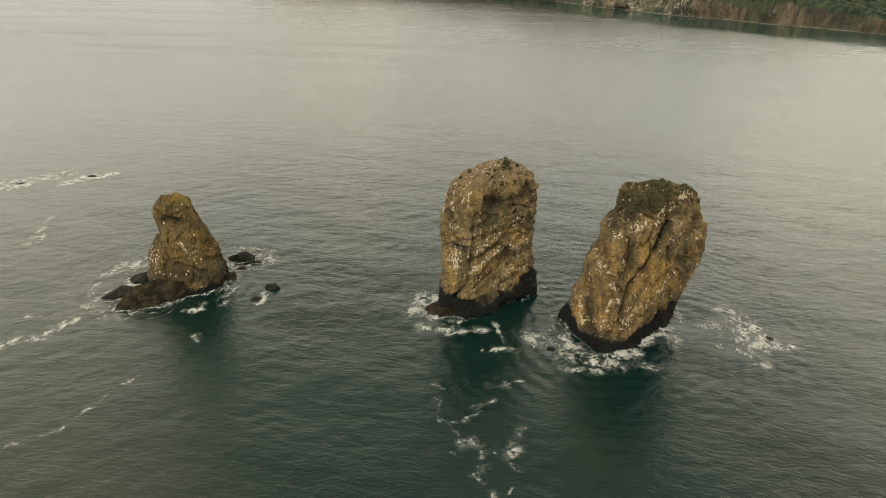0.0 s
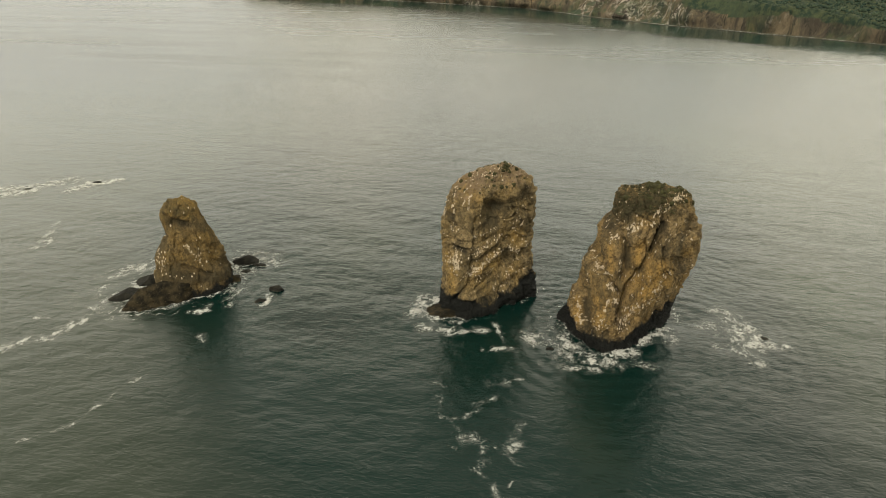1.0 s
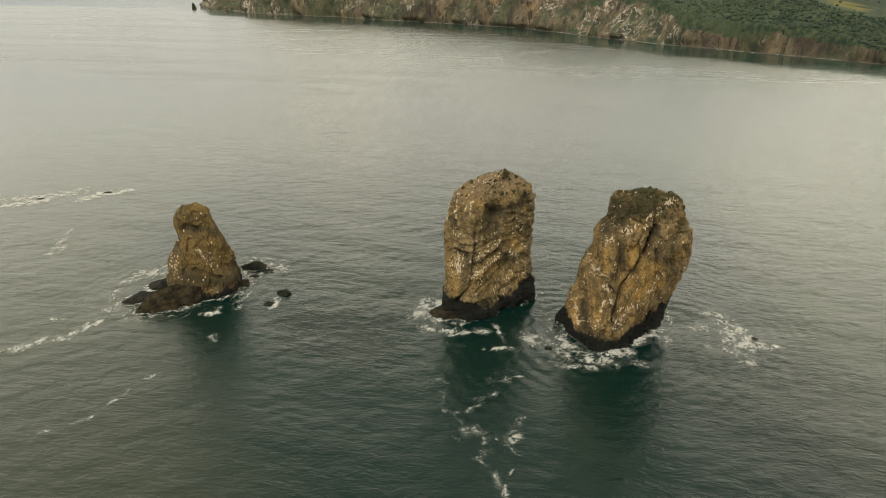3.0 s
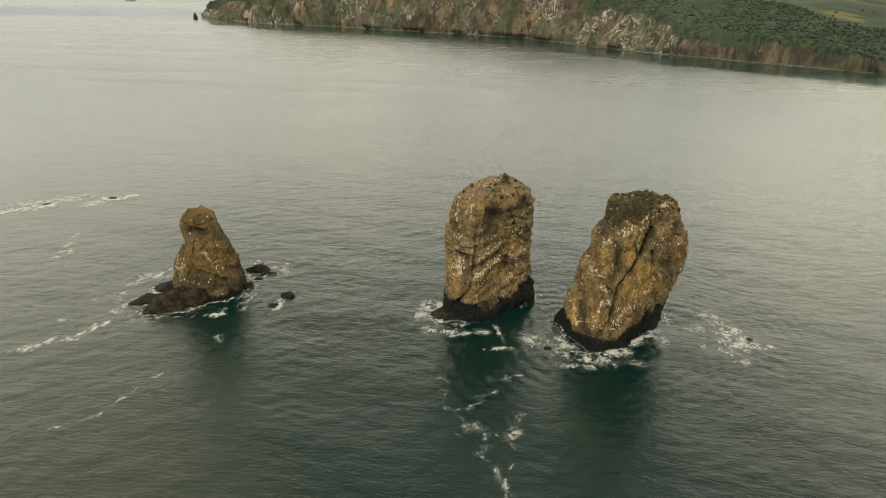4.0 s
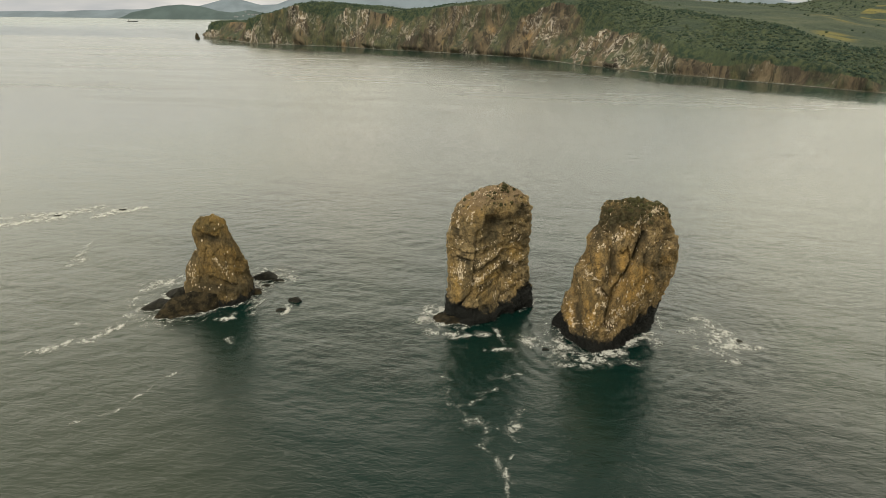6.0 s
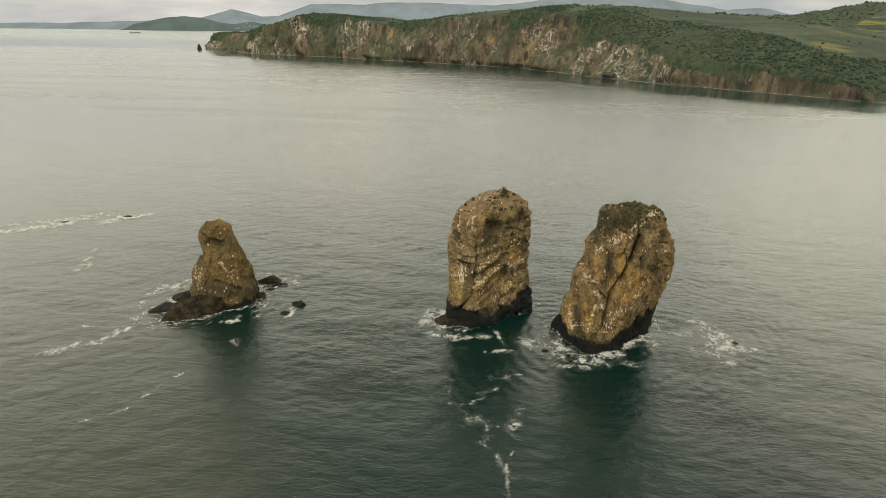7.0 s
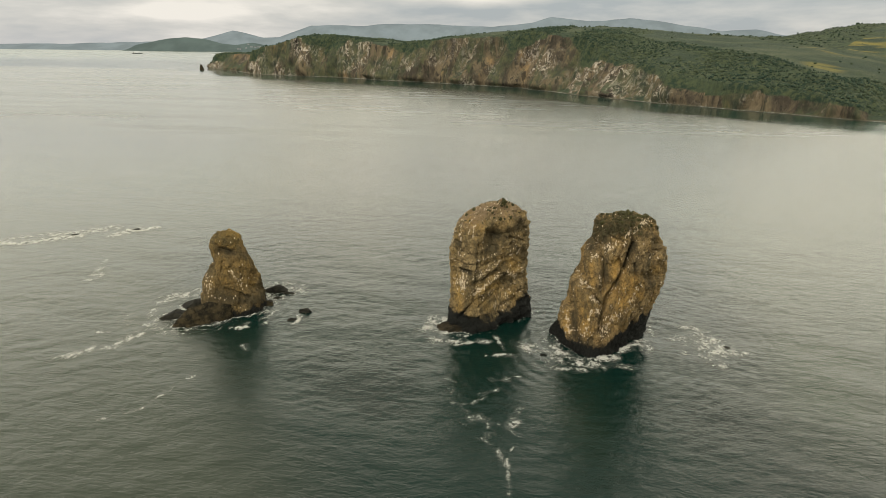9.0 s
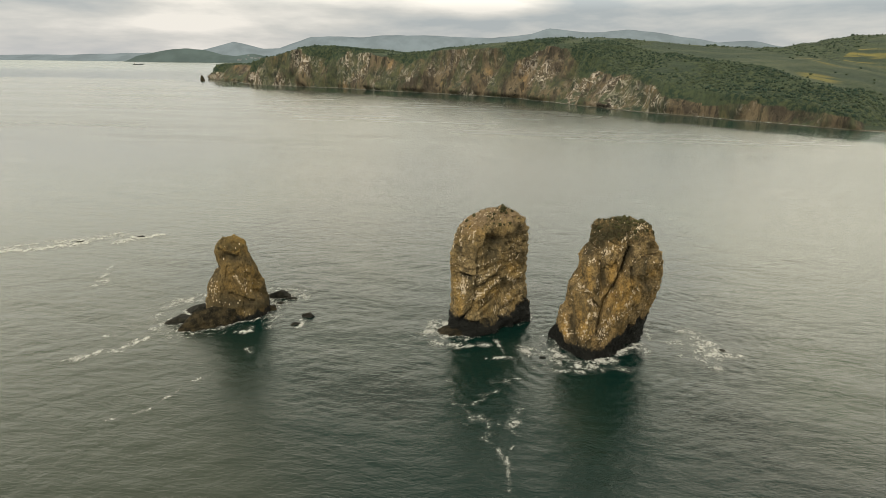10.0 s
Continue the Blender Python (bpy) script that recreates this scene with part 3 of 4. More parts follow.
PALE_B = (
    (-14.7, 10.9, -14.8, 9.5, 1.14, 0.85), (-15.8, 21.5, -15.8, 17.9, 0.26, 1.00), (-17.6, 19.4, -17.7, 16.1, 0.32, 1.00), (-13.3, 20.8, -13.3, 18.8, 0.22, 0.90),
    (-14.1, 21.6, -14.1, 19.5, 0.22, 0.70), (-12.6, 14.2, -9.5, 14.9, 0.40, 0.55), (-12.9, 10.9, -8.4, 13.1, 0.51, 0.62), (-13.4, 7.4, -8.7, 10.4, 0.57, 0.62),
    (-6.9, 10.3, -5.5, 9.1, 0.57, 0.85), (-4.7, 9.9, -3.8, 10.0, 0.46, 0.70), (-6.8, 6.3, -6.6, 5.2, 0.68, 0.50), (-8.9, 3.8, -7.2, 4.3, 0.63, 0.50),
    (-13.7, 22.8, -8.0, 24.6, 0.46, 0.45), (-6.9, 11.8, -6.6, 11.8, 0.40, 0.35), (-12.0, 5.8, -9.6, 7.2, 0.26, 0.35), (-15.7, 15.7, -13.4, 14.1, 0.57, 0.30),
)
OCHRE_B = (
    (-15.7, 8.1, -15.8, 4.8, 0.85, 0.90), (-14.3, 21.7, -11.7, 20.4, 0.74, 0.60), (-10.9, 8.6, -9.2, 7.8, 1.14, 0.70), (-6.4, 12.7, -5.8, 11.7, 1.14, 0.60),
    (-11.7, 6.2, -10.0, 4.1, 0.85, 0.50), (-7.5, 5.0, -5.8, 6.6, 0.85, 0.40), (-16.8, 10.8, -16.9, 8.0, 0.40, 0.60),
)
# several strokes repeat cuts and hollows, painting their shade into the colour
LICHEN_SHADE_B = (
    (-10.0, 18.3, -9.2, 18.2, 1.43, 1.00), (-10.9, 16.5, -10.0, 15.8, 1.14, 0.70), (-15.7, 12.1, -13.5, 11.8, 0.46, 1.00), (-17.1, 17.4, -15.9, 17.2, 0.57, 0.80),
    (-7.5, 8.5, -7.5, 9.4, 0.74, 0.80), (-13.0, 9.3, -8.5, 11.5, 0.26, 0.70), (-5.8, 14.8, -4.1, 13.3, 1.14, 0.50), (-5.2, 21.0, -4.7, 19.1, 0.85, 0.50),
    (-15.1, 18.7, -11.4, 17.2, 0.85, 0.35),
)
verts_b = stack_verts((-10.5, 112.0), LV_B, FACES_B, 20.2, (-8.2, 112.0, 24.4), 1.9, 520, 300, 3, 0.75, CUTS_B, HOLLOWS_B, SWELLS_B, (0.42, 1.9, 0.26), (0.24, 0.24, 0.26))

LV_C = (-3, 1, 5, 9, 13, 18, 22, 24.8)
FACES_C = (
    (180, (10.4, 9.6, 8.0, 6.9, 6.0, 4.9, 4.3, 3.9)),
    (-140, (7.2, 6.7, 5.9, 5.5, 5.2, 4.6, 4.3, 3.9)),
    (-90, (3.9, 3.6, 3.5, 3.5, 3.5, 3.8, 4.4, 4.0)),
    (-40, (1.5, 1.7, 2.7, 4.0, 4.8, 5.1, 5.0, 4.4)),
    (0, (9.0, 8.4, 9.0, 11.2, 12.1, 10.2, 8.0, 6.4)),
    (45, (9.8, 9.6, 10.2, 11.6, 11.6, 9.0, 6.0, 4.5)),
    (100, (9.5, 9.0, 8.5, 8.0, 7.0, 5.0, 2.4, 1.5)),
)
CUTS_C = (
    (13.8, 21.3, 12.5, 17.2, 0.32, 1.50), (12.5, 17.2, 10.6, 12.1, 0.23, 0.90), (10.6, 12.1, 10.0, 8.1, 0.29, 1.20), (10.0, 8.1, 9.6, 4.6, 0.35, 1.40),
    (7.6, 12.4, 9.9, 9.7, 0.26, 1.00), (5.4, 7.2, 6.1, 2.6, 0.38, 1.60), (5.4, 10.6, 5.9, 7.3, 0.23, 0.70), (8.8, 18.5, 9.8, 12.2, 0.29, 0.80),
    (5.9, 16.7, 7.4, 12.8, 0.26, 0.80), (15.8, 16.3, 16.8, 11.2, 0.26, 0.70), (14.3, 18.3, 14.5, 15.6, 0.20, 0.60), (16.9, 19.7, 18.7, 19.2, 0.23, 0.60),
    (16.5, 14.5, 18.6, 16.4, 0.26, 0.60), (9.9, 22.6, 12.0, 21.8, 0.26, 0.50), (6.7, 20.5, 8.8, 20.6, 0.23, 0.50),
)
HOLLOWS_C = (
    (14.0, 22.0, 13.2, 19.7, 0.75, 0.70), (17.0, 15.3, 18.0, 14.2, 0.81, 0.80), (17.6, 21.0, 18.0, 20.4, 0.70, 0.50), (14.8, 26.4, 16.0, 26.4, 0.64, 0.60),
    (7.9, 6.5, 8.5, 4.6, 0.41, 0.30),
)
SWELLS_C = (
    (6.7, 12.0, 8.0, 5.2, 1.51, 1.20), (4.3, 6.9, 4.6, 3.9, 0.70, 0.80), (7.6, 17.8, 8.2, 13.5, 1.10, 0.80), (10.6, 20.0, 11.0, 15.7, 1.10, 0.80),
    (13.5, 15.3, 12.3, 7.8, 1.86, 1.00), (15.8, 13.9, 16.1, 11.6, 0.75, 0.60), (18.3, 18.4, 18.9, 17.9, 0.70, 0.70), (15.9, 22.9, 16.8, 20.7, 0.87, 0.60),
)
PALE_C = (
    (9.8, 20.5, 11.2, 21.3, 0.70, 0.85), (7.1, 18.0, 8.6, 18.5, 0.35, 0.70), (6.1, 13.3, 7.6, 13.4, 0.52, 0.80), (8.1, 9.0, 9.4, 9.0, 0.52, 0.90),
    (7.8, 11.5, 9.7, 9.8, 0.23, 0.90), (12.7, 23.2, 15.7, 25.1, 0.46, 0.75), (15.3, 26.9, 15.6, 26.9, 0.29, 0.90), (9.2, 15.2, 9.6, 12.9, 0.26, 0.60),
    (10.3, 5.1, 12.0, 8.2, 0.81, 0.60), (12.0, 8.2, 14.5, 9.9, 0.75, 0.55), (14.4, 11.1, 15.7, 14.2, 0.46, 0.60), (4.0, 6.5, 4.8, 3.6, 0.64, 0.60),
    (7.1, 4.5, 7.6, 6.4, 0.75, 0.55), (11.6, 13.1, 12.9, 13.8, 0.64, 0.30), (10.2, 3.0, 11.4, 4.0, 0.35, 0.50), (12.0, 22.0, 12.6, 21.7, 0.26, 0.70),
)
OCHRE_C = (
    (11.1, 18.5, 11.2, 15.4, 0.75, 0.80), (13.9, 15.1, 13.1, 10.4, 1.74, 0.85), (15.6, 13.2, 16.1, 11.6, 0.87, 0.80), (4.2, 6.2, 4.6, 3.9, 0.70, 0.70),
    (7.4, 17.1, 7.9, 13.8, 0.75, 0.70), (7.0, 9.0, 7.7, 5.8, 1.16, 0.80), (11.2, 7.4, 13.2, 9.4, 1.16, 0.60), (17.6, 16.8, 18.6, 16.1, 0.87, 0.50),
)
# strokes along the cracks darken them as shade would
LICHEN_SHADE_C = (
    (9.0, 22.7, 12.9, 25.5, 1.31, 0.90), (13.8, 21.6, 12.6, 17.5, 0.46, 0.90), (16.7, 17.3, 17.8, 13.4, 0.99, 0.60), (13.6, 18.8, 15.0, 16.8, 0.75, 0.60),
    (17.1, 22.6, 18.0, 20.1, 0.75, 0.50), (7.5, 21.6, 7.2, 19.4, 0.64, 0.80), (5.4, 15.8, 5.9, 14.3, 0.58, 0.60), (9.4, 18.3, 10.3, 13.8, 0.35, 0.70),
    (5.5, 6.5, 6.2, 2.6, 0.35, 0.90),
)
verts_c = stack_verts((12.0, 103.5), LV_C, FACES_C, 24.6, (12.4, 102.4, 25.6), 4.0, 540, 320, 8, 0.85, CUTS_C, HOLLOWS_C, SWELLS_C, None, (0.34, 0.34, 0.10))

LV_A = (-3, 1, 4, 7, 11, 14, 16.5)
FACES_A = (
    (30, (7.0, 6.7, 6.2, 5.9, 4.1, 2.8, 1.9)),
    (-15, (5.2, 4.9, 4.7, 4.2, 3.1, 2.6, 1.8)),
    (-60, (4.2, 3.7, 3.0, 2.6, 2.0, 1.8, 1.3)),
    (-105, (5.6, 5.4, 5.2, 4.6, 3.0, 2.6, 2.0)),
    (210, (6.5, 6.4, 6.2, 5.9, 3.1, 3.5, 2.6)),
    (165, (5.2, 5.0, 5.0, 4.9, 2.8, 3.5, 2.6)),
    (105, (5.2, 5.0, 4.6, 4.2, 3.2, 2.9, 2.2)),
)
CUTS_A = (
    (-57.8, 8.8, -57.9, 6.0, 0.36, 1.30), (-57.9, 6.0, -57.0, 4.1, 0.33, 1.20), (-62.0, 6.1, -58.2, 3.8, 0.23, 0.70), (-63.6, 14.9, -61.0, 13.5, 0.31, 0.60),
    (-59.8, 10.0, -59.6, 7.9, 0.20, 0.50), (-62.3, 11.9, -62.8, 9.7, 0.18, 0.40),
)
HOLLOWS_A = (
    (-62.7, 13.9, -61.1, 13.0, 0.66, 0.70), (-64.2, 14.8, -64.2, 13.1, 0.56, 0.60), (-61.5, 1.6, -59.4, 2.4, 1.02, 0.40),
)
SWELLS_A = (
    (-61.7, 17.2, -60.3, 16.6, 1.40, 0.70), (-64.1, 16.4, -64.0, 16.1, 0.41, 0.50), (-61.9, 10.8, -60.1, 7.7, 1.40, 0.50), (-65.3, 7.9, -65.1, 6.5, 1.02, 0.40),
    (-57.0, 8.3, -57.1, 6.0, 0.56, 0.50),
)
PALE_A = (
    (-65.3, 7.9, -65.1, 6.1, 0.97, 0.55), (-61.3, 9.7, -59.5, 7.5, 0.33, 0.60), (-59.8, 6.6, -59.4, 6.1, 0.51, 0.45), (-64.4, 5.6, -63.6, 4.8, 0.76, 0.35),
    (-62.1, 18.3, -61.0, 18.4, 0.31, 0.30),
)
OCHRE_A = (
    (-62.2, 17.5, -59.8, 16.9, 1.27, 0.95), (-62.8, 15.1, -59.6, 14.4, 1.02, 0.60), (-61.5, 10.4, -59.3, 9.9, 1.53, 0.50), (-64.1, 7.6, -59.8, 6.6, 1.53, 0.45),
)
# crevice and lower wedge strokes are painted shade as well as growth
LICHEN_SHADE_A = (
    (-62.7, 13.7, -61.1, 13.2, 0.87, 0.80), (-57.6, 8.1, -56.8, 4.5, 0.56, 0.90), (-63.1, 4.6, -57.1, 2.6, 1.17, 0.85), (-64.7, 3.7, -61.4, 2.2, 1.27, 0.70),
    (-61.7, 15.9, -60.5, 15.1, 0.46, 0.50),
)
verts_a = stack_verts((-62.4, 106.9), LV_A, FACES_A, 15.4, (-62.4, 106.9, 16.4), 2.2, 420, 240, 21, 0.55, CUTS_A, HOLLOWS_A, SWELLS_A)


def boulder_verts(centre, size, turn, seed, n_theta=90, n_z=50, peak=(0.0, 0.0), rough=1.0):
    """A low rock: a rounded block, roughened, with its foot under water. peak: where its crown lies, in half sizes."""
    th = np.linspace(0, 2 * np.pi, n_theta, endpoint=False)
    u = np.linspace(0, 1, n_z)
    T, U = np.meshgrid(th, u)
    r = (1 - U ** 2.2) ** 0.6 + 0.002
    sq = (np.abs(np.cos(T)) ** 3 + np.abs(np.sin(T)) ** 3) ** (-1 / 3)
    x, y = r * sq * np.cos(T) * size[0] + U * peak[0] * size[0], r * sq * np.sin(T) * size[1] + U * peak[1] * size[1]
    z = U * (size[2] + 1.0) - 1.0
    c, s = math.cos(radians(turn)), math.sin(radians(turn))
    P = np.stack([centre[0] + c * x - s * y, centre[1] + s * x + c * y, z], -1)
    p = P.reshape(-1, 3)
    k = min(size[0], size[1])
    out = np.stack([np.cos(T + radians(turn)), np.sin(T + radians(turn)), 0.5 * U], -1).reshape(-1, 3)
    d = 0.20 * k * fbm(p * (1.0 / k), 3, seed) + 0.06 * k * ridged(p * (2.4 / k), 2, seed + 7)
    d1, d2, rid, tilt = cells(p * (1.1 / k), seed + 3)
    d += 0.12 * k * (rid - 0.5) + 0.55 * k * tilt
    v = p + out * d[:, None] * rough
    # flat broken faces
    rnd = random.Random(seed)
    for i in range(4):
        a, steep = math.tau * (i + rnd.random()) / 4, rnd.uniform(0.35, 1.0)
        away = ((v[:, 0] - centre[0]) * math.cos(a) + (v[:, 1] - centre[1]) * math.sin(a)) / (0.5 * (size[0] + size[1]))
        v[:, 2] = np.minimum(v[:, 2], size[2] * (rnd.uniform(0.75, 1.0) - steep * (away + rnd.uniform(-0.15, 0.3))))
    return v.reshape(P.shape)


stack_b = tagged(new("rock_pillar", weather(stack_mesh("rock_pillar", verts_b, M_STACK_B), verts_b, 1010, ((-20, 4.6), (-16, 4.4), (-12, 3.4), (-8.6, 2.6), (-5.5, 3.4), (-3.6, 5.0)), PALE_B, OCHRE_B, LICHEN_SHADE_B, (21.6, 0.15), 0.9, 0.16)), "tall ochre-brown layered rock pillar with rounded top and wet foot", "sea rock", "sea stacks in the bay")
# tide heights climb on the right to darken the shaded undercut too
stack_c = tagged(new("rock_pillar", weather(stack_mesh("rock_pillar", verts_c, M_STACK_C), verts_c, 1020, ((2, 4.6), (5, 2.8), (9, 2.5), (11, 2.8), (13.4, 4.2), (15, 5.4), (17, 6.2)), PALE_C, OCHRE_C, LICHEN_SHADE_C, (22.6, 0.35), 1.0, 0.14)), "tall leaning pillar of fluted ochre rock with flat mossy top", "sea rock", "sea stacks in the bay")
stack_a = tagged(new("rock_pillar", weather(stack_mesh("rock_pillar", verts_a, M_STACK_A), verts_a, 1030, ((-68, 1.6), (-65.5, 1.8), (-62, 2.2), (-59, 1.8), (-56, 1.8)), PALE_A, OCHRE_A, LICHEN_SHADE_A, (15.0, 0.0), 0.5, 0.08)), "smaller tapering pillar of golden brown rock among low black rocks", "sea rock", "sea stacks in the bay")


def ledge(parent, *args, **kw):
    v = boulder_verts(*args, **kw)
    ob = new("ledge", stack_mesh("ledge", v, M_LEDGE))
    ob.parent = parent
    tagged(ob, "dark tide-worn ledge at the foot of the stack")
    return v


edges = [outline(v) for v in (verts_b, verts_c, verts_a)]
edges.append(outline(ledge(stack_b, (-16.6, 107.2), (3.4, 2.4, 1.5), 20, 61)))
edges.append(outline(ledge(stack_a, (-67.0, 101.2), (5.9, 2.3, 4.4), 34, 62, peak=(0.55, 0.25), rough=0.8)))
edges.append(outline(ledge(stack_a, (-57.6, 111.0), (2.2, 1.6, 1.0), 10, 63)))


def low_rock(label, *args, **kw):
    v = boulder_verts(*args, **kw)
    ob = new("tidal_rock", stack_mesh("tidal_rock", v, M_WET))
    tagged(ob, label, "rock", "low rocks round the stacks")
    edges.append(outline(v))


low_rock("low smooth black rock awash in surf", (-72.4, 102.6), (3.7, 1.7, 1.9), 30, 71, rough=0.4)
low_rock("low black rock wedged beside the small stack, surf round it", (-71.6, 107.6), (3.2, 1.4, 1.7), 26, 72, rough=0.4)
low_rock("black humped rock in a ring of foam", (-57.6, 118.2), (2.6, 1.5, 1.6), 5, 73, peak=(-0.55, 0.0), rough=0.45)
low_rock("flat black rock barely above the water", (-54.8, 117.0), (1.6, 0.6, 0.5), 5, 74)
low_rock("flat wet rock close to the small stack", (-56.3, 114.2), (1.3, 0.7, 0.6), 15, 75)
low_rock("small pointed black rock alone in the water", (-47.6, 108.8), (1.6, 0.9, 1.2), -20, 76, peak=(-0.4, 0.0))
low_rock("rock just below the surface with water breaking over it", (-49.0, 104.6), (1.3, 0.7, 0.7), 25, 77)
low_rock("flat reef rock with surf washing across", (-117.6, 153.6), (1.5, 0.7, 0.5), 10, 78)
low_rock("flat reef rock with surf washing across", (-131.5, 146.2), (2.2, 0.7, 0.3), 15, 79)
low_rock("small dark rock with white water breaking over it", (33.9, 107.3), (1.0, 0.7, 0.25), 10, 81, rough=0.6)
low_rock("rock just awash beside the leaning stack", (0.6, 98.9), (1.0, 0.6, 0.25), 5, 80)


def blob_template(seed, sub=1):
    bm = bmesh.new()
    bmesh.ops.create_icosphere(bm, subdivisions=sub, radius=1.0)
    v = np.array([q.co[:] for q in bm.verts])
    f = np.array([[q.index for q in fc.verts] for fc in bm.faces])
    bm.free()
    v *= (1 + 0.55 * fbm(v * 1.7 + seed, 2, 600 + seed) + 0.35 * vnoise(v * 4.1, 620 + seed))[:, None]
    return v, f


def scatter_clumps(centres, sizes, material, name, seed, sub=1, flat=0.85, rounded=False):
    rng = np.random.default_rng(seed)
    temps = [blob_template(k, sub) for k in range(6)]
    vs, fs, base = [], [], 0
    for i, (c, s) in enumerate(zip(centres, sizes)):
        v, f = temps[i % 6]
        a = rng.uniform(0, 2 * math.pi)
        rot = np.array([[math.cos(a), -math.sin(a), 0], [math.sin(a), math.cos(a), 0], [0, 0, 1]])
        vs.append((v @ rot.T) * s * np.array((1, 1, flat * rng.uniform(0.8, 1.25))) + c)
        fs.append(f + base)
        base += len(v)
    return mesh_from(name, np.concatenate(vs), np.concatenate(fs), material, rounded)


def tufts(parent, verts, low, count, seed):
    """Clumps of grass and moss on the upper parts of a pillar."""
    rnd = np.random.default_rng(seed)
    top = verts.reshape(-1, 3)
    top = top[top[:, 2] > low]
    pick = top[rnd.integers(0, len(top), count)]
    ob = new("grass", scatter_clumps(pick, 0.10 + 0.34 * rnd.uniform(0, 1, count) ** 2.5, M_TUFT, "grass", seed, 1, 0.9))
    ob.parent = parent
    tagged(ob, "low clumps of dark grass and moss", kind="stuff")


tufts(stack_b, verts_b, 21.0, 120, 91)
tufts(stack_c, verts_c, 23.2, 330, 92)
# ---- sea ----
def stretch(lo, hi, step, far_lo, far_hi, grow=1.10):
    core = list(np.arange(lo, hi + step, step))
    s, x = step, core[-1]
    while x < far_hi:
        s *= grow
        x += s
        core.append(x)
    s, x = step, core[0]
    pre = []
    while x > far_lo:
        s *= grow
        x -= s
        pre.append(x)
    return np.array(pre[::-1] + core)


def edge_distance(x, y, e):
    c, ang, r = e
    dx, dy = x - c[0], y - c[1]
    return np.hypot(dx, dy) - np.interp(np.arctan2(dy, dx), ang, r, period=2 * np.pi)


def wave_height(x, y):
    """Low swell, chop, and rings that run out from the stacks."""
    near = np.exp(-((np.hypot(x + 15, y - 100) / 170.0) ** 2))
    o = np.zeros_like(x)
    p = np.stack([x, y, o], 1)
    h = 0.10 * np.sin(0.42 * (0.25 * x + 0.97 * y) + 1.5 * vnoise(p * 0.05, 301)) * (0.5 + 0.5 * vnoise(p * 0.03, 302))
    a = np.stack([0.8 * x + 0.6 * y, -0.6 * x + 0.8 * y, o], 1)
    h += 0.08 * fbm(a * np.array((0.18, 0.42, 1)), 3, 303)
    h += 0.035 * fbm(p * np.array((0.50, 1.0, 1)), 2, 307)
    for e, amp, reach in ((edges[0], 0.035, 14), (edges[1], 0.065, 26), (edges[2], 0.05, 14)):
        d = edge_distance(x, y, e)
        h += amp * np.sin(2.7 * d + 2.4 * vnoise(p * 0.07, 310) + 1.2 * vnoise(p * 0.3, 311)) * (0.6 + 0.6 * vnoise(p * 0.12, 312)) * np.exp(-(np.maximum(d, 0) / reach))
    return h * near


sx = stretch(-125, 70, 0.42, -6500, 6500)
sy = stretch(46, 175, 0.42, -1500, 6500)
SX, SY = np.meshgrid(sx, sy)
sea_v = np.stack([SX.ravel(), SY.ravel(), wave_height(SX.ravel(), SY.ravel())], 1)
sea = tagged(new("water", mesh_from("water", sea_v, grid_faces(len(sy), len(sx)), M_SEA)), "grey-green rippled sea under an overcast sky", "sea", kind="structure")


# ---- foam ----
def foam_patch(label, box, field, step=0.15, rise=0.05):
    """Foam as small cells on the water where the field is above nought."""
    x0, x1, y0, y1 = box
    gx, gy = np.arange(x0, x1, step), np.arange(y0, y1, step)
    GX, GY = np.meshgrid(gx, gy)
    x, y = GX.ravel(), GY.ravel()
    o = np.zeros_like(x)
    p = np.stack([x, y, o], 1)
    w = np.stack([fbm(p * 0.30 + 3, 4, 401), fbm(p * 0.30 + 8, 4, 402), o], 1)
    a1, a2, _, _ = cells(p * np.array((0.36, 0.36, 1)) + 1.5 * w, 405)
    b1, b2, _, _ = cells(p * np.array((0.95, 0.95, 1)) + 2.6 * w, 406)
    lace = np.maximum(np.exp(-((a2 - a1) / 0.12) ** 2), 0.8 * np.exp(-((b2 - b1) / 0.15) ** 2)) * 1.6 - 0.85 + 0.3 * vnoise(p * 1.3, 407)
    f = field(x, y, p, w, lace)
    z = wave_height(x, y) + rise + 0.10 * np.clip(f, 0, 1) * (0.5 + 0.5 * vnoise(p * 1.6, 409))
    jit = np.stack([vnoise(p * 3.1, 411), vnoise(p * 3.1, 412), o], 1) * step * 0.45
    v = np.stack([x, y, z], 1) + jit
    fc = grid_faces(len(gy), len(gx))
    fc = fc[(f[fc] > -0.7).sum(1) >= 3]
    used, inv = np.unique(fc, return_inverse=True)
    if len(used) == 0:
        return
    me = mesh_from("sea_foam", v[used], inv.reshape(-1, 4), M_FOAM)
    me.attributes.new("thickness", "FLOAT", "POINT").data.foreach_set("value", np.clip((f[used] + 0.7) * 0.72, 0, 1).astype(np.float32))
    ob = new("sea_foam", me)
    tagged(ob, label, "foam", "surf on the sea", "stuff")


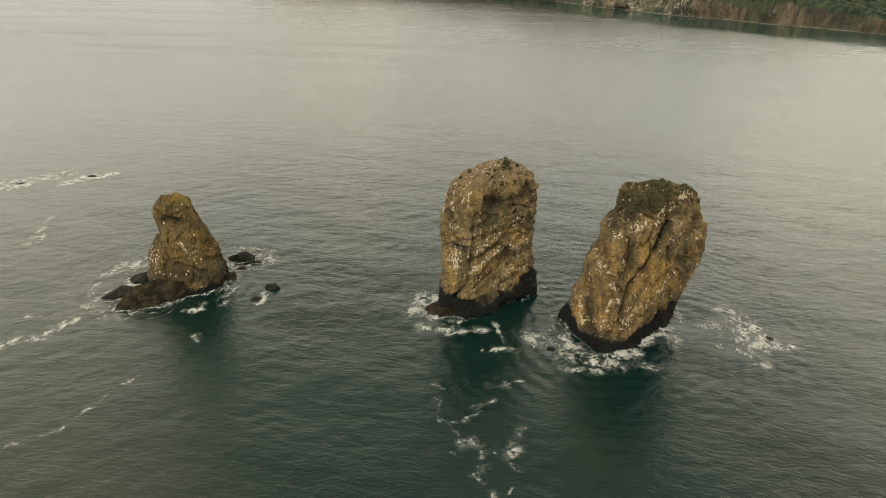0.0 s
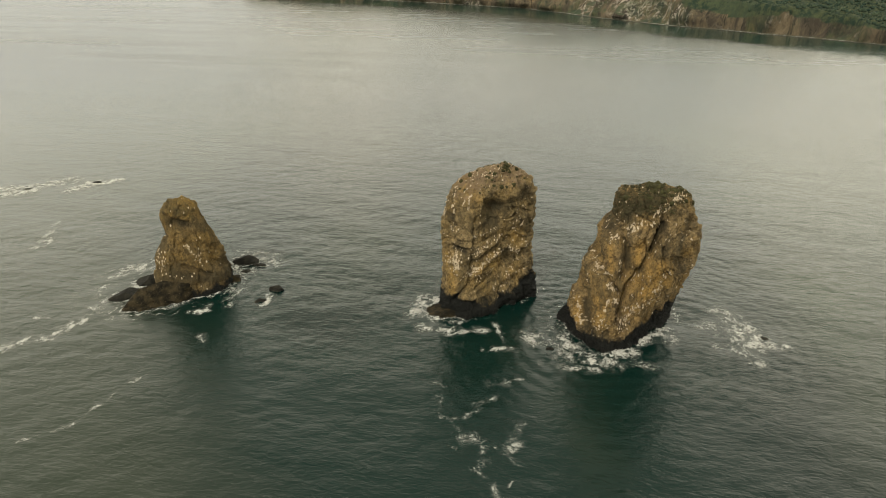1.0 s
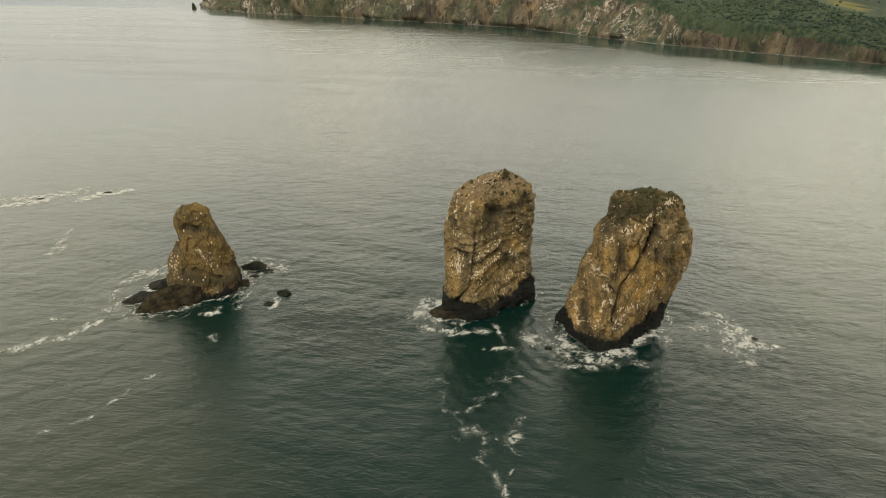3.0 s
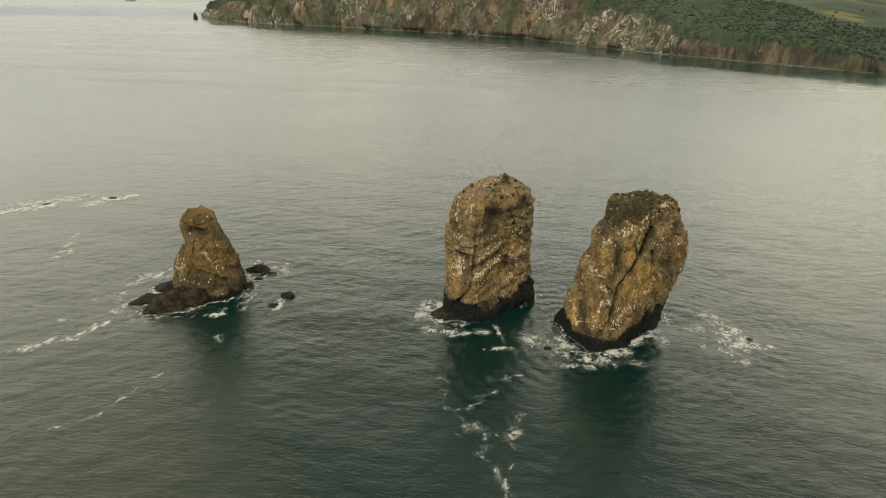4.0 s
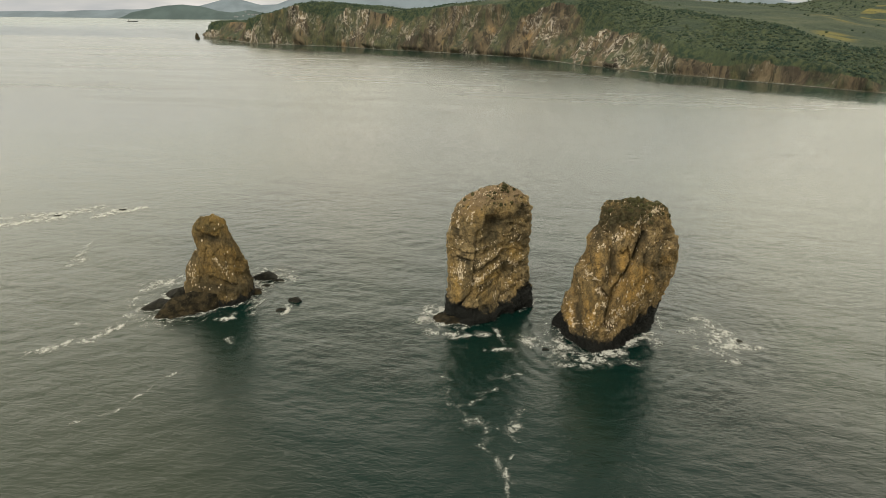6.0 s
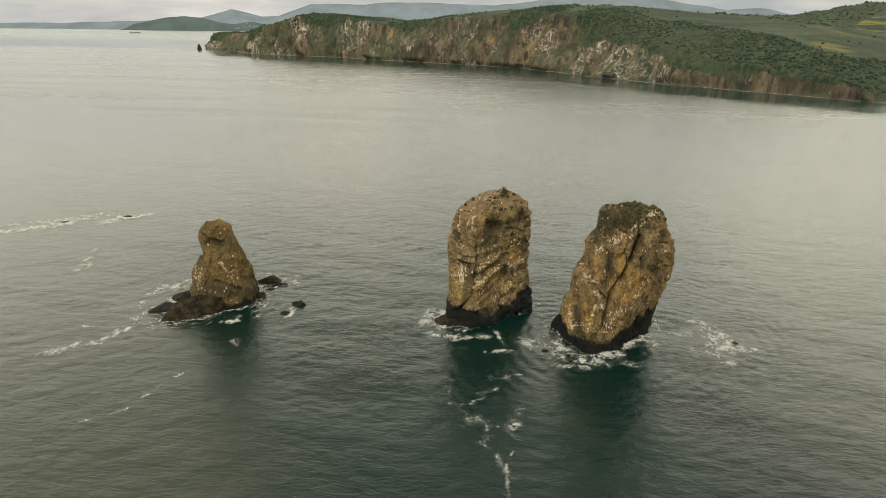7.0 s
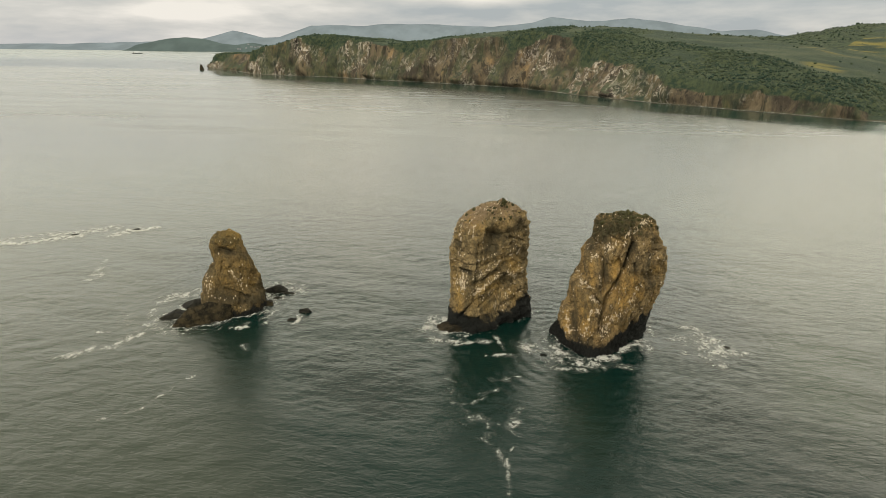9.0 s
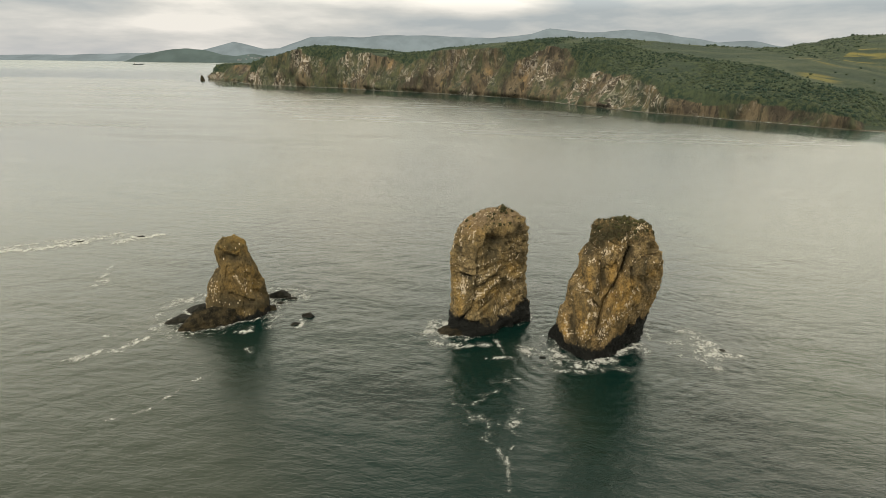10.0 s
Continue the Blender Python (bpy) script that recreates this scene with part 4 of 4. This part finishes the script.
def ring_field(ids, width, weight, side=None):
    def field(x, y, p, w, lace):
        d = np.min([edge_distance(x, y, edges[i]) for i in ids], axis=0) + 0.9 * w[:, 0]
        s = np.exp(-np.maximum(d, 0) / width)
        if side is not None:
            s = s * side(x, y)
        band = 1.5 * np.exp(-(np.sin(math.pi * (d / 2.1 + 1.4 * w[:, 1] + 0.35 * vnoise(p * 0.5, 431))) / 0.38) ** 2) - 0.8
        f = weight * s + (0.30 * np.clip(lace, -0.8, 1) + 0.55 * band) * np.minimum(1, 5 * s) - 1.05 + 0.7 * w[:, 0] + 0.3 * w[:, 1]
        return np.where(d < -1.5, -1, f)
    return field


def churn_field(strokes, spread=1.15, gain=1.32):
    """Surf along strokes (x0, y0, x1, y1, half width, weight): thick where it churns, torn to threads at its edges."""
    def field(x, y, p, w, lace):
        q = np.stack([x + 1.5 * w[:, 0], y + 1.5 * w[:, 1]], 1)
        s = stroke_depth(q, [(x0, y0, x1, y1, spread * b, k) for x0, y0, x1, y1, b, k in strokes])
        f = -0.85 + gain * s * (0.8 + 0.55 * vnoise(p * 0.9, 421) + 0.35 * vnoise(p * 2.3, 422)) + 0.30 * np.clip(lace, -0.8, 1) * np.minimum(1, 2 * s)
        return np.where(s < 0.06, -1, f)
    return field


foam_patch("thin ring of foam at the foot of the leaning stack", (-4, 26, 94, 116), ring_field([1], 1.5, 1.1))
foam_patch("thin ring of foam at the foot of the layered stack", (-26, 4, 97, 126), ring_field([0, 3], 1.3, 0.9))
foam_patch("thin ring of foam at the foot of the small stack", (-88, -50, 92, 118), ring_field([2, 4, 6, 7], 2.2, 1.2))
foam_patch("thin ring of foam at low rocks", (-64, -48, 111, 126), ring_field([8, 9, 10], 2.0, 1.2))
foam_patch("white surf churning in front of the leaning stack", (-7, 26, 89, 118), churn_field((
    (-2.0, 101.5, 2.2, 101.6, 1.60, 0.80), (2.2, 101.1, 4.4, 98.5, 2.20, 1.00), (4.6, 103.0, 5.6, 103.5, 0.80, 0.80), (4.4, 97.7, 6.7, 97.7, 1.50, 1.10),
    (6.7, 98.7, 9.7, 98.9, 0.50, 1.20), (9.6, 98.2, 12.2, 99.9, 1.30, 1.20), (11.9, 101.2, 16.0, 104.0, 1.00, 1.10), (16.0, 104.0, 19.1, 107.3, 1.00, 0.95),
    (18.0, 105.3, 19.1, 103.3, 1.20, 0.80), (3.4, 95.9, 6.9, 94.9, 1.30, 0.75), (7.9, 96.6, 12.4, 97.1, 1.00, 0.60), (12.4, 97.4, 15.4, 97.1, 1.00, 0.70),
    (20.9, 113.7, 21.3, 110.7, 1.20, 0.60), (0.8, 104.2, 2.3, 106.4, 0.80, 0.60), (-0.1, 95.2, 2.5, 94.9, 1.00, 0.35),
), 1.3, 1.24))
foam_patch("swirling patch of white water over a sunken rock", (20, 40, 95, 119), churn_field((
    (29.0, 114.7, 31.3, 110.4, 1.60, 0.85), (31.3, 110.4, 32.2, 105.6, 1.80, 1.00), (32.2, 105.6, 35.9, 105.1, 1.10, 1.00), (33.5, 108.3, 36.0, 107.5, 1.40, 0.60),
    (26.1, 108.6, 29.3, 106.3, 2.00, 0.60), (29.0, 103.6, 30.4, 100.5, 1.30, 0.75), (26.0, 103.9, 27.9, 102.5, 1.50, 0.35), (30.3, 113.2, 31.0, 107.5, 2.20, 0.60),
), 1.5, 1.20))
foam_patch("white surf breaking on the ledge of the layered stack", (-26, 4, 92, 115), churn_field((
    (-21.1, 109.7, -18.2, 110.2, 1.80, 1.20), (-21.0, 106.4, -17.0, 104.0, 2.20, 0.75), (-19.5, 100.7, -15.6, 101.4, 1.50, 0.70), (-15.4, 100.1, -10.8, 102.6, 0.60, 0.70),
    (-14.4, 103.1, -13.7, 106.0, 0.50, 0.90), (-13.7, 106.2, -9.3, 107.8, 0.40, 1.00), (-11.3, 102.5, -10.3, 102.3, 0.80, 0.90), (-8.8, 104.5, -6.7, 100.1, 0.50, 0.80),
    (-8.9, 97.4, -5.2, 97.7, 0.70, 1.05), (-2.2, 100.9, -2.0, 98.3, 0.50, 0.60), (-2.5, 101.7, -0.6, 102.1, 0.60, 0.70),
)))
foam_patch("thin torn foam lines on dark water", (-19, 2, 73, 96), churn_field((
    (-4.8, 89.8, -2.5, 91.1, 0.35, 0.90), (-8.2, 89.0, -4.8, 89.8, 1.20, 0.45), (-9.0, 84.5, -6.6, 85.6, 0.80, 0.60), (-8.5, 83.0, -7.4, 84.5, 0.50, 0.60),
    (-12.2, 80.7, -10.3, 81.5, 0.50, 0.80), (-10.3, 81.5, -8.5, 82.9, 0.30, 0.60), (-14.6, 85.3, -14.4, 87.9, 0.40, 0.55), (-14.1, 81.4, -14.6, 85.3, 0.40, 0.45),
    (-13.9, 81.4, -9.3, 79.1, 0.35, 0.45), (-9.6, 78.3, -8.3, 78.7, 1.00, 0.75),
), 0.9, 1.15))
foam_patch("scattered foam flecks drifting on dark water", (-17, 2, 59, 87), churn_field((
    (-7.5, 77.1, -6.1, 77.5, 0.80, 0.85), (-8.7, 73.7, -7.0, 75.6, 0.90, 0.65), (-4.9, 77.0, -2.5, 82.1, 0.90, 0.40), (-3.7, 78.1, -2.7, 78.5, 0.70, 0.90),
    (-4.3, 80.0, -3.6, 81.3, 0.60, 0.55), (-3.0, 75.2, -3.8, 76.7, 0.40, 0.55), (-4.3, 71.9, -4.3, 72.7, 0.30, 0.90), (-6.3, 71.6, -5.1, 68.9, 1.00, 0.65),
    (-5.1, 68.9, -3.7, 68.3, 1.00, 0.60), (-4.0, 66.5, -4.2, 70.0, 0.40, 0.85), (-8.3, 73.2, -7.3, 72.8, 0.50, 0.55), (-12.2, 76.9, -10.9, 76.6, 0.50, 0.45),
    (-4.1, 64.0, -4.0, 66.5, 0.50, 0.60),
), 0.8, 1.12))
foam_patch("lacy surf washing round low rocks by the small stack", (-85, -47, 87, 119), churn_field((
    (-75.3, 94.6, -76.4, 100.0, 1.50, 0.60), (-79.7, 102.9, -78.0, 105.6, 1.20, 0.60), (-80.3, 108.9, -75.1, 114.4, 1.50, 0.75), (-80.8, 100.4, -73.5, 98.4, 2.50, 0.40),
    (-72.2, 96.5, -68.9, 95.7, 1.50, 0.55), (-69.1, 96.0, -66.9, 98.5, 1.00, 0.65), (-71.8, 100.9, -72.6, 110.3, 0.60, 1.00), (-72.7, 111.6, -69.5, 111.4, 0.80, 0.60),
    (-63.3, 100.8, -61.6, 103.8, 0.80, 0.75), (-62.8, 105.9, -59.1, 108.9, 0.80, 0.75), (-59.1, 108.9, -54.8, 108.4, 1.00, 0.55), (-53.8, 102.9, -55.3, 109.5, 0.80, 0.55),
    (-58.4, 100.0, -57.3, 101.0, 0.50, 0.95), (-52.6, 92.2, -53.2, 93.9, 0.50, 0.60),
), 1.7, 1.25))
foam_patch("broken surf round a black humped rock", (-66, -46, 108, 127), churn_field((
    (-59.3, 115.3, -55.9, 114.5, 1.00, 0.80), (-61.1, 117.7, -60.6, 120.7, 1.00, 0.75), (-61.3, 122.0, -57.1, 122.8, 1.20, 0.65), (-55.9, 120.1, -51.5, 118.6, 1.00, 0.75),
    (-54.7, 120.3, -54.1, 121.8, 1.50, 0.50), (-57.2, 113.5, -55.6, 115.4, 0.70, 0.80),
), 1.5, 1.25))
foam_patch("small crest of foam at lone rocks", (-53, -41, 98, 112), churn_field((
    (-48.2, 103.9, -47.0, 106.3, 0.70, 0.80), (-48.5, 107.2, -47.2, 106.0, 0.50, 0.70),
)))
foam_patch("long low crest of white water", (-88, -69, 77, 100), churn_field((
    (-83.6, 82.9, -80.2, 87.3, 0.70, 0.70), (-80.2, 87.3, -76.7, 89.3, 0.80, 0.90), (-77.0, 89.8, -74.9, 94.0, 0.90, 1.00), (-82.4, 93.7, -79.7, 95.2, 0.70, 0.50),
), 1.5, 1.40))
foam_patch("long strip of surf over a flat reef", (-154, -98, 112, 160), churn_field((
    (-139.7, 137.7, -135.4, 140.2, 1.20, 0.95), (-135.4, 140.2, -130.2, 144.9, 1.20, 0.85), (-138.3, 145.3, -130.0, 149.7, 1.20, 0.85), (-130.0, 149.7, -125.2, 154.6, 1.50, 0.75),
    (-120.1, 148.1, -118.5, 152.8, 1.20, 1.00), (-118.5, 152.8, -112.9, 155.9, 1.00, 0.95), (-146.7, 134.7, -139.7, 137.7, 1.20, 0.95), (-149.8, 137.6, -138.3, 145.3, 1.00, 0.65),
    (-103.1, 117.7, -108.2, 128.6, 0.80, 0.55),
), 2.4, 1.60))
foam_patch("faint line of drifting foam", (-68, -51, 63, 88), churn_field((
    (-63.6, 68.8, -59.7, 72.4, 0.50, 0.60), (-59.7, 72.4, -59.1, 76.4, 0.50, 0.80), (-59.1, 76.4, -57.7, 81.1, 0.35, 0.60), (-57.7, 81.1, -56.7, 83.2, 0.35, 0.80),
), 0.9, 1.00))


# ---- coast ----
FACE_W = (5, 8, 10, 45, 15, 25, 30, 30, 35, 40, 45, 50, 38, 20, 12, 9, 8, 7, 25, 25, 25)
FACE_H = (-2, 9, 31, 34, 42, 65, 66, 52, 60, 65, 70, 58, 38, 32, 24, 20, 16, 9, 1.5, 1.5, 2)
BACK_D = (40, 50, 60, 100, 60, 60, 70, 80, 80, 90, 95, 120, 110, 90, 100, 90, 70, 60, 60, 60, 60)
BACK_H = (-2, 10, 34, 38, 49, 69, 64, 54, 68, 75, 79, 72, 60, 50, 48, 42, 30, 20, 5, 6, 8)
HILL_H = (-3, 8, 24, 36, 46, 60, 50, 50, 64, 76, 83, 76, 69, 63, 58, 52, 42, 30, 22, 25, 30)
FAR_H = (-3, -3, 10, 30, 40, 45, 45, 45, 55, 62, 66, 60, 58, 70, 83, 87, 92, 100, 110, 120, 130)
INLAND = np.array((0.55, 0.835))
arc = np.concatenate([[0], np.cumsum(np.hypot(np.diff(COAST_X), np.diff(COAST_Y)))])


def coast_height(s, d):
    """Height of the land at s along the shore and d inland, before small relief."""
    get = lambda col: np.interp(s, arc, col)
    w, h, bd, bh, hh, fh = get(FACE_W), get(FACE_H), get(BACK_D), get(BACK_H), get(HILL_H), get(FAR_H)
    t = np.clip(d / w, 0, 1)
    z = h * (0.82 * t + 0.18 * t ** 3)
    z = np.where(d < 0, d * 0.5, z)
    z = np.where(d > w, h + (bh - h) * np.clip((d - w) / (bd - w), 0, 1), z)
    z = np.where(d > bd, bh + (hh - bh) * smooth(0, 1, (d - bd) / (300 - bd)), z)
    z = np.where(d > 300, hh + (fh - hh) * smooth(0, 1, (d - 300) / 350.0), z)
    z = np.where(d > 650, fh * (1 - 0.4 * smooth(650, 1500, d)), z)
    return z


def wood_cover(s, d):
    """How densely trees stand, nought to one, at s along the shore and d inland."""
    w, h = np.interp(s, arc, FACE_W), np.interp(s, arc, FACE_H)
    col = np.interp(s, arc, np.arange(len(arc)))
    n = fbm(np.stack([s / 60.0, d / 60.0, np.zeros_like(s)], 1), 4, 701)
    band = smooth(w * 0.75, w * 1.05, d + 6 * n) * (1 - smooth(w + 20, w + 75, d)) * np.where(h > 3, 1.0, 0.0)
    slope = smooth(11.3, 12.3, col) * (1 - smooth(17.4, 18.0, col)) * smooth(w * 0.7, w * 1.0, d + 5 * n) * (1 - smooth(55, 150, d))
    low = smooth(16.8, 17.4, col) * smooth(30, 50, d) * (1 - smooth(90, 140, d)) * 0.8
    ridge = smooth(11.9, 12.8, col) * (1 - smooth(15.0, 15.8, col)) * smooth(280, 360, d) * 2.2
    return np.clip(np.maximum.reduce([band, slope, ridge, low]) * 1.0 + 2.1 * n - 0.2, 0, 1) * np.where(d > w * 0.6, 1, 0)


def coast_point(s, d):
    x, y = np.interp(s, arc, COAST_X), np.interp(s, arc, COAST_Y)
    z = coast_height(s, d)
    w, h = np.interp(s, arc, FACE_W), np.interp(s, arc, FACE_H)
    o = np.zeros_like(s)
    q = np.stack([s, z, o], 1)
    face = smooth(-2, 6, d) * (1 - smooth(w, w + 45, d)) * np.clip(h / 40.0, 0.95 * smooth(3, 10, h), 1.3)
    gully = 9.0 * ridged(q * np.array((1 / 75.0, 1 / 260.0, 1)), 3, 501) + 9.0 * ridged(q * np.array((1 / 24.0, 1 / 110.0, 1)), 3, 511) + 4.6 * ridged(q * np.array((1 / 9.0, 1 / 40.0, 1)), 3, 521)
    push = -face * gully + 3.0 * vnoise(q * np.array((1 / 30.0, 0, 1)), 531) * smooth(0, 40, h)
    g = np.stack([s, d, o], 1)
    z = z + smooth(20, 90, d) * 3.0 * fbm(g / 60.0, 3, 541) + smooth(200, 500, d) * 7.0 * fbm(g / 190.0, 3, 551)
    z = z + face * 1.5 * fbm(g / 9.0, 3, 561)
    wood = wood_cover(s, d)
    c1, _, rid, _ = cells(np.stack([s / 4.0, d / 4.0, o], 1), 571)
    z = z + wood * (0.5 * np.clip(1 - c1 * 1.3, 0, 1) + 0.5 * rid + 2.6 * fbm(g / 11.0, 3, 575) + 3.2 * fbm(g / 34.0, 2, 577))
    dd = d + push
    return np.stack([x + INLAND[0] * dd, y + INLAND[1] * dd, z], 1)


cs = np.arange(0, arc[-1], 2.1)
cd = np.concatenate([[-12, -5, -2], np.arange(0, 60, 1.3), np.arange(60, 260, 2.6), np.arange(260, 900, 12), np.arange(900, 1500, 40)])
CS, CD = np.meshgrid(cs, cd)
coast_v = coast_point(CS.ravel(), CD.ravel())
land_me = mesh_from("ground", coast_v, grid_faces(len(cd), len(cs)), M_LAND)
land_me.attributes.new("wood", "FLOAT", "POINT").data.foreach_set("value", wood_cover(CS.ravel(), CD.ravel()).astype(np.float32))
land_ob = new("ground", land_me)
tagged(land_ob, "steep brown sea cliffs with green scrub and meadows above", "coast", kind="structure")


# ---- woods ----
rng = np.random.default_rng(77)
n_try = 75000
ts = rng.uniform(arc[1], arc[-1], n_try)
td = np.concatenate([rng.uniform(8, 130, n_try * 2 // 3), rng.uniform(130, 900, n_try - n_try * 2 // 3)])
tw = np.interp(ts, arc, FACE_W)
th_ = np.interp(ts, arc, FACE_H)
cover = wood_cover(ts, td)
sparse = np.where(td < tw, 0.25, 1.0)
keep = rng.uniform(0, 1, n_try) < np.where(td < 130, np.where(np.interp(ts, arc, np.arange(len(arc))) > 11.4, 0.38, 0.85), 0.9) * smooth(0.15, 0.7, cover) * sparse
keep |= (td > tw * 1.1) & (rng.uniform(0, 1, n_try) < 0.018) & (th_ > 3)
ts, td = ts[keep], td[keep]
tp = coast_point(ts, td)
tsz = 0.5 + 1.3 * rng.uniform(0, 1, len(ts)) ** 2.6
tp[:, 2] += tsz * 0.5
woods = new("woods", scatter_clumps(tp, tsz, M_TREES, "woods", 5, rounded=True))
tagged(woods, "dense dark green trees and scrub along the cliff top", "woods", kind="stuff")


# ---- far land ----
def range_mesh(name, material, xs, hs, y0, depth, seed, rough=10.0, step=22.0):
    gx = np.arange(xs[0], xs[-1], step)
    gv = np.linspace(-1, 1, 31)
    GX, GV = np.meshgrid(gx, gv)
    x, v = GX.ravel(), GV.ravel()
    p = np.stack([x / 260.0, v * 2, np.zeros_like(x)], 1)
    h = np.interp(x, xs, hs)
    prof = np.cos(np.clip(np.abs(v), 0, 1) * np.pi / 2) ** 1.2
    z = (h + rough * fbm(p, 4, seed)) * prof - 2 + rough * 0.6 * prof * ridged(p * 3, 3, seed + 5) * np.abs(v)
    return mesh_from(name, np.stack([x, y0 + v * depth, z], 1), grid_faces(len(gv), len(gx)), material)


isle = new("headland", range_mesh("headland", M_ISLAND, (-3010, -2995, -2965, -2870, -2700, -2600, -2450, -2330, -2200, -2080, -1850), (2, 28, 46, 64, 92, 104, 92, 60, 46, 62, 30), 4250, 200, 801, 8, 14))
tagged(isle, "low hazy green headland across the bay", "headland", kind="structure")
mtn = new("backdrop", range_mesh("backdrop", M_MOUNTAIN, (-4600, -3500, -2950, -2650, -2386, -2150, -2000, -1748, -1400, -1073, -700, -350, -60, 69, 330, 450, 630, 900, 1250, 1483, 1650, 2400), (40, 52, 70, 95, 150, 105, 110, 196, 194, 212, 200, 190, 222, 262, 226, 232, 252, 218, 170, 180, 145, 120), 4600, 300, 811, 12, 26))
tagged(mtn, "distant blue-grey hazy mountain ranges", "mountains", kind="structure")


# ---- surf along the cliffs ----
def shore_surf():
    ss = np.arange(arc[3], arc[-2], 1.2)
    edge = coast_point(ss, np.zeros_like(ss))
    n = fbm(np.stack([ss / 14.0, 0 * ss, 0 * ss], 1), 4, 901)
    col = np.interp(ss, arc, np.arange(len(arc)))
    width = np.clip(1.1 + 2.2 * n + 0.9 * (col < 11) + 2.5 * smooth(17.8, 18.4, col), 0.0, 5.0)
    rows = []
    for k in (0.0, 0.35, 0.7, 1.0):
        off = 0.3 - k * width + 0.5 * vnoise(np.stack([ss / 2.0, k + 0 * ss, 0 * ss], 1), 905)
        rows.append(np.stack([edge[:, 0] + INLAND[0] * off, edge[:, 1] + INLAND[1] * off, 0.12 + 0.2 * (1 - k) + 0 * ss], 1))
    v = np.concatenate(rows)
    f = grid_faces(4, len(ss))
    f = f[(width[f % len(ss)] > 0.25).all(1)]
    me = mesh_from("sea_foam", v, f, M_FOAM)
    me.attributes.new("thickness", "FLOAT", "POINT").data.foreach_set("value", np.repeat([0.9, 0.7, 0.5, 0.2], len(ss)).astype(np.float32))
    tagged(new("sea_foam", me), "thin white surf along the foot of the cliffs", "foam", "surf on the sea", "stuff")


shore_surf()


# ---- far small things ----
def far_rock(label, centre, size, seed, peak=(0.0, 0.0)):
    ob = new("sea_rock", stack_mesh("sea_rock", boulder_verts(centre, size, 20, seed, 40, 30, peak), M_LEDGE))
    tagged(ob, label, "rock", "rocks off the headland")


far_rock("slim pointed rock standing off the headland", (-704, 1196), (3.3, 3.0, 13.5), 951, (0.3, 0.0))
far_rock("low boulder beside the slim pointed rock", (-699, 1193), (2.8, 2.6, 6.0), 952)
far_rock("small dark boulder in shallow water off the headland", (-578, 1097), (3.4, 2.6, 2.6), 953)
far_rock("small dark boulder in shallow water off the headland", (-562, 1118), (4.2, 3.0, 3.6), 954)


def plain_material(name, color, rough=0.6):
    k = Mat(name)
    n = k.noise(k.pos(), 0.4, 4)
    return k.surface(k.mix(n, color, tuple(c * 0.7 for c in color)), rough)


M_HULL = plain_material("dark_ship_hull", (0.035, 0.04, 0.042))
M_CABIN = plain_material("pale_ship_cabin", (0.40, 0.40, 0.38))
M_WALL = plain_material("pale_plaster", (0.20, 0.22, 0.23), 0.9)
M_ROOF = plain_material("grey_roof", (0.12, 0.12, 0.12), 0.9)


def part(name, bm, material, parent, label=""):
    me = bpy.data.meshes.new(name)
    bm.to_mesh(me)
    bm.free()
    me.materials.append(material)
    ob = new(name, me)
    ob.parent = parent
    if label:
        tagged(ob, label)
    return ob


def box_bm(size, centre, bevel=0.0):
    bm = bmesh.new()
    bmesh.ops.create_cube(bm, size=1.0)
    bmesh.ops.scale(bm, vec=size, verts=bm.verts)
    bmesh.ops.translate(bm, vec=centre, verts=bm.verts)
    if bevel:
        bmesh.ops.bevel(bm, geom=bm.edges[:], offset=bevel, segments=2, affect="EDGES")
    return bm


def ship(label, x, y, turn, length):
    """A freighter: a hull with raked bow, a deckhouse aft, a funnel and a mast."""
    root = new("ship")
    w, h = length * 0.15, length * 0.075
    bm = box_bm((length, w, h), (0, 0, h * 0.35))
    for v in bm.verts:
        if v.co.x > 0:
            v.co.y *= 0.12
            v.co.x += length * (0.06 if v.co.z > h * 0.3 else -0.03)
            v.co.z += h * (0.25 if v.co.z > h * 0.3 else 0.0)
    part("hull", bm, M_HULL, root)
    part("deckhouse", box_bm((length * 0.14, w * 0.8, h * 1.3), (-length * 0.36, 0, h * 1.45), length * 0.006), M_CABIN, root, "pale deckhouse")
    part("funnel", box_bm((length * 0.04, w * 0.3, h * 0.8), (-length * 0.40, 0, h * 2.4), length * 0.005), M_HULL, root)
    part("mast", box_bm((length * 0.008, length * 0.008, h * 2.2), (length * 0.18, 0, h * 1.8)), M_HULL, root)
    root.matrix_world = pose(x, y, 0, 0, 0, turn)
    tagged(root, label, "ship", "ships on the bay")


ship("dark freighter at anchor off the low headland", -2060, 2912, 8, 52)
ship("small dark vessel far out on the bay", -4000, 4520, 12, 60)
ship("long dark ship on the horizon", -3900, 4560, 4, 90)


def block(x, y, z, turn, size):
    root = new("apartment_block")
    part("wall", box_bm(size, (0, 0, size[2] / 2 - 3)), M_WALL, root)
    part("roof", box_bm((size[0] + 1, size[1] + 1, 1.2), (0, 0, size[2] - 2.4), 0.2), M_ROOF, root)
    root.matrix_world = pose(x, y, z, 0, 0, turn)
    tagged(root, "pale far apartment block on the opposite shore", "building", "far town")


rnd = np.random.default_rng(31)
isle_co = np.array([v.co[:] for v in isle.data.vertices])
for i in range(12):
    x, y = -2120 + 21 * i + rnd.uniform(-8, 8), 4250 + rnd.uniform(-0.75, -0.35) * 200
    foot = isle_co[np.hypot(isle_co[:, 0] - x, isle_co[:, 1] - y).argmin()]
    block(foot[0], foot[1], foot[2], rnd.uniform(-30, 30), (rnd.uniform(8, 20), 9, rnd.uniform(7, 12)))
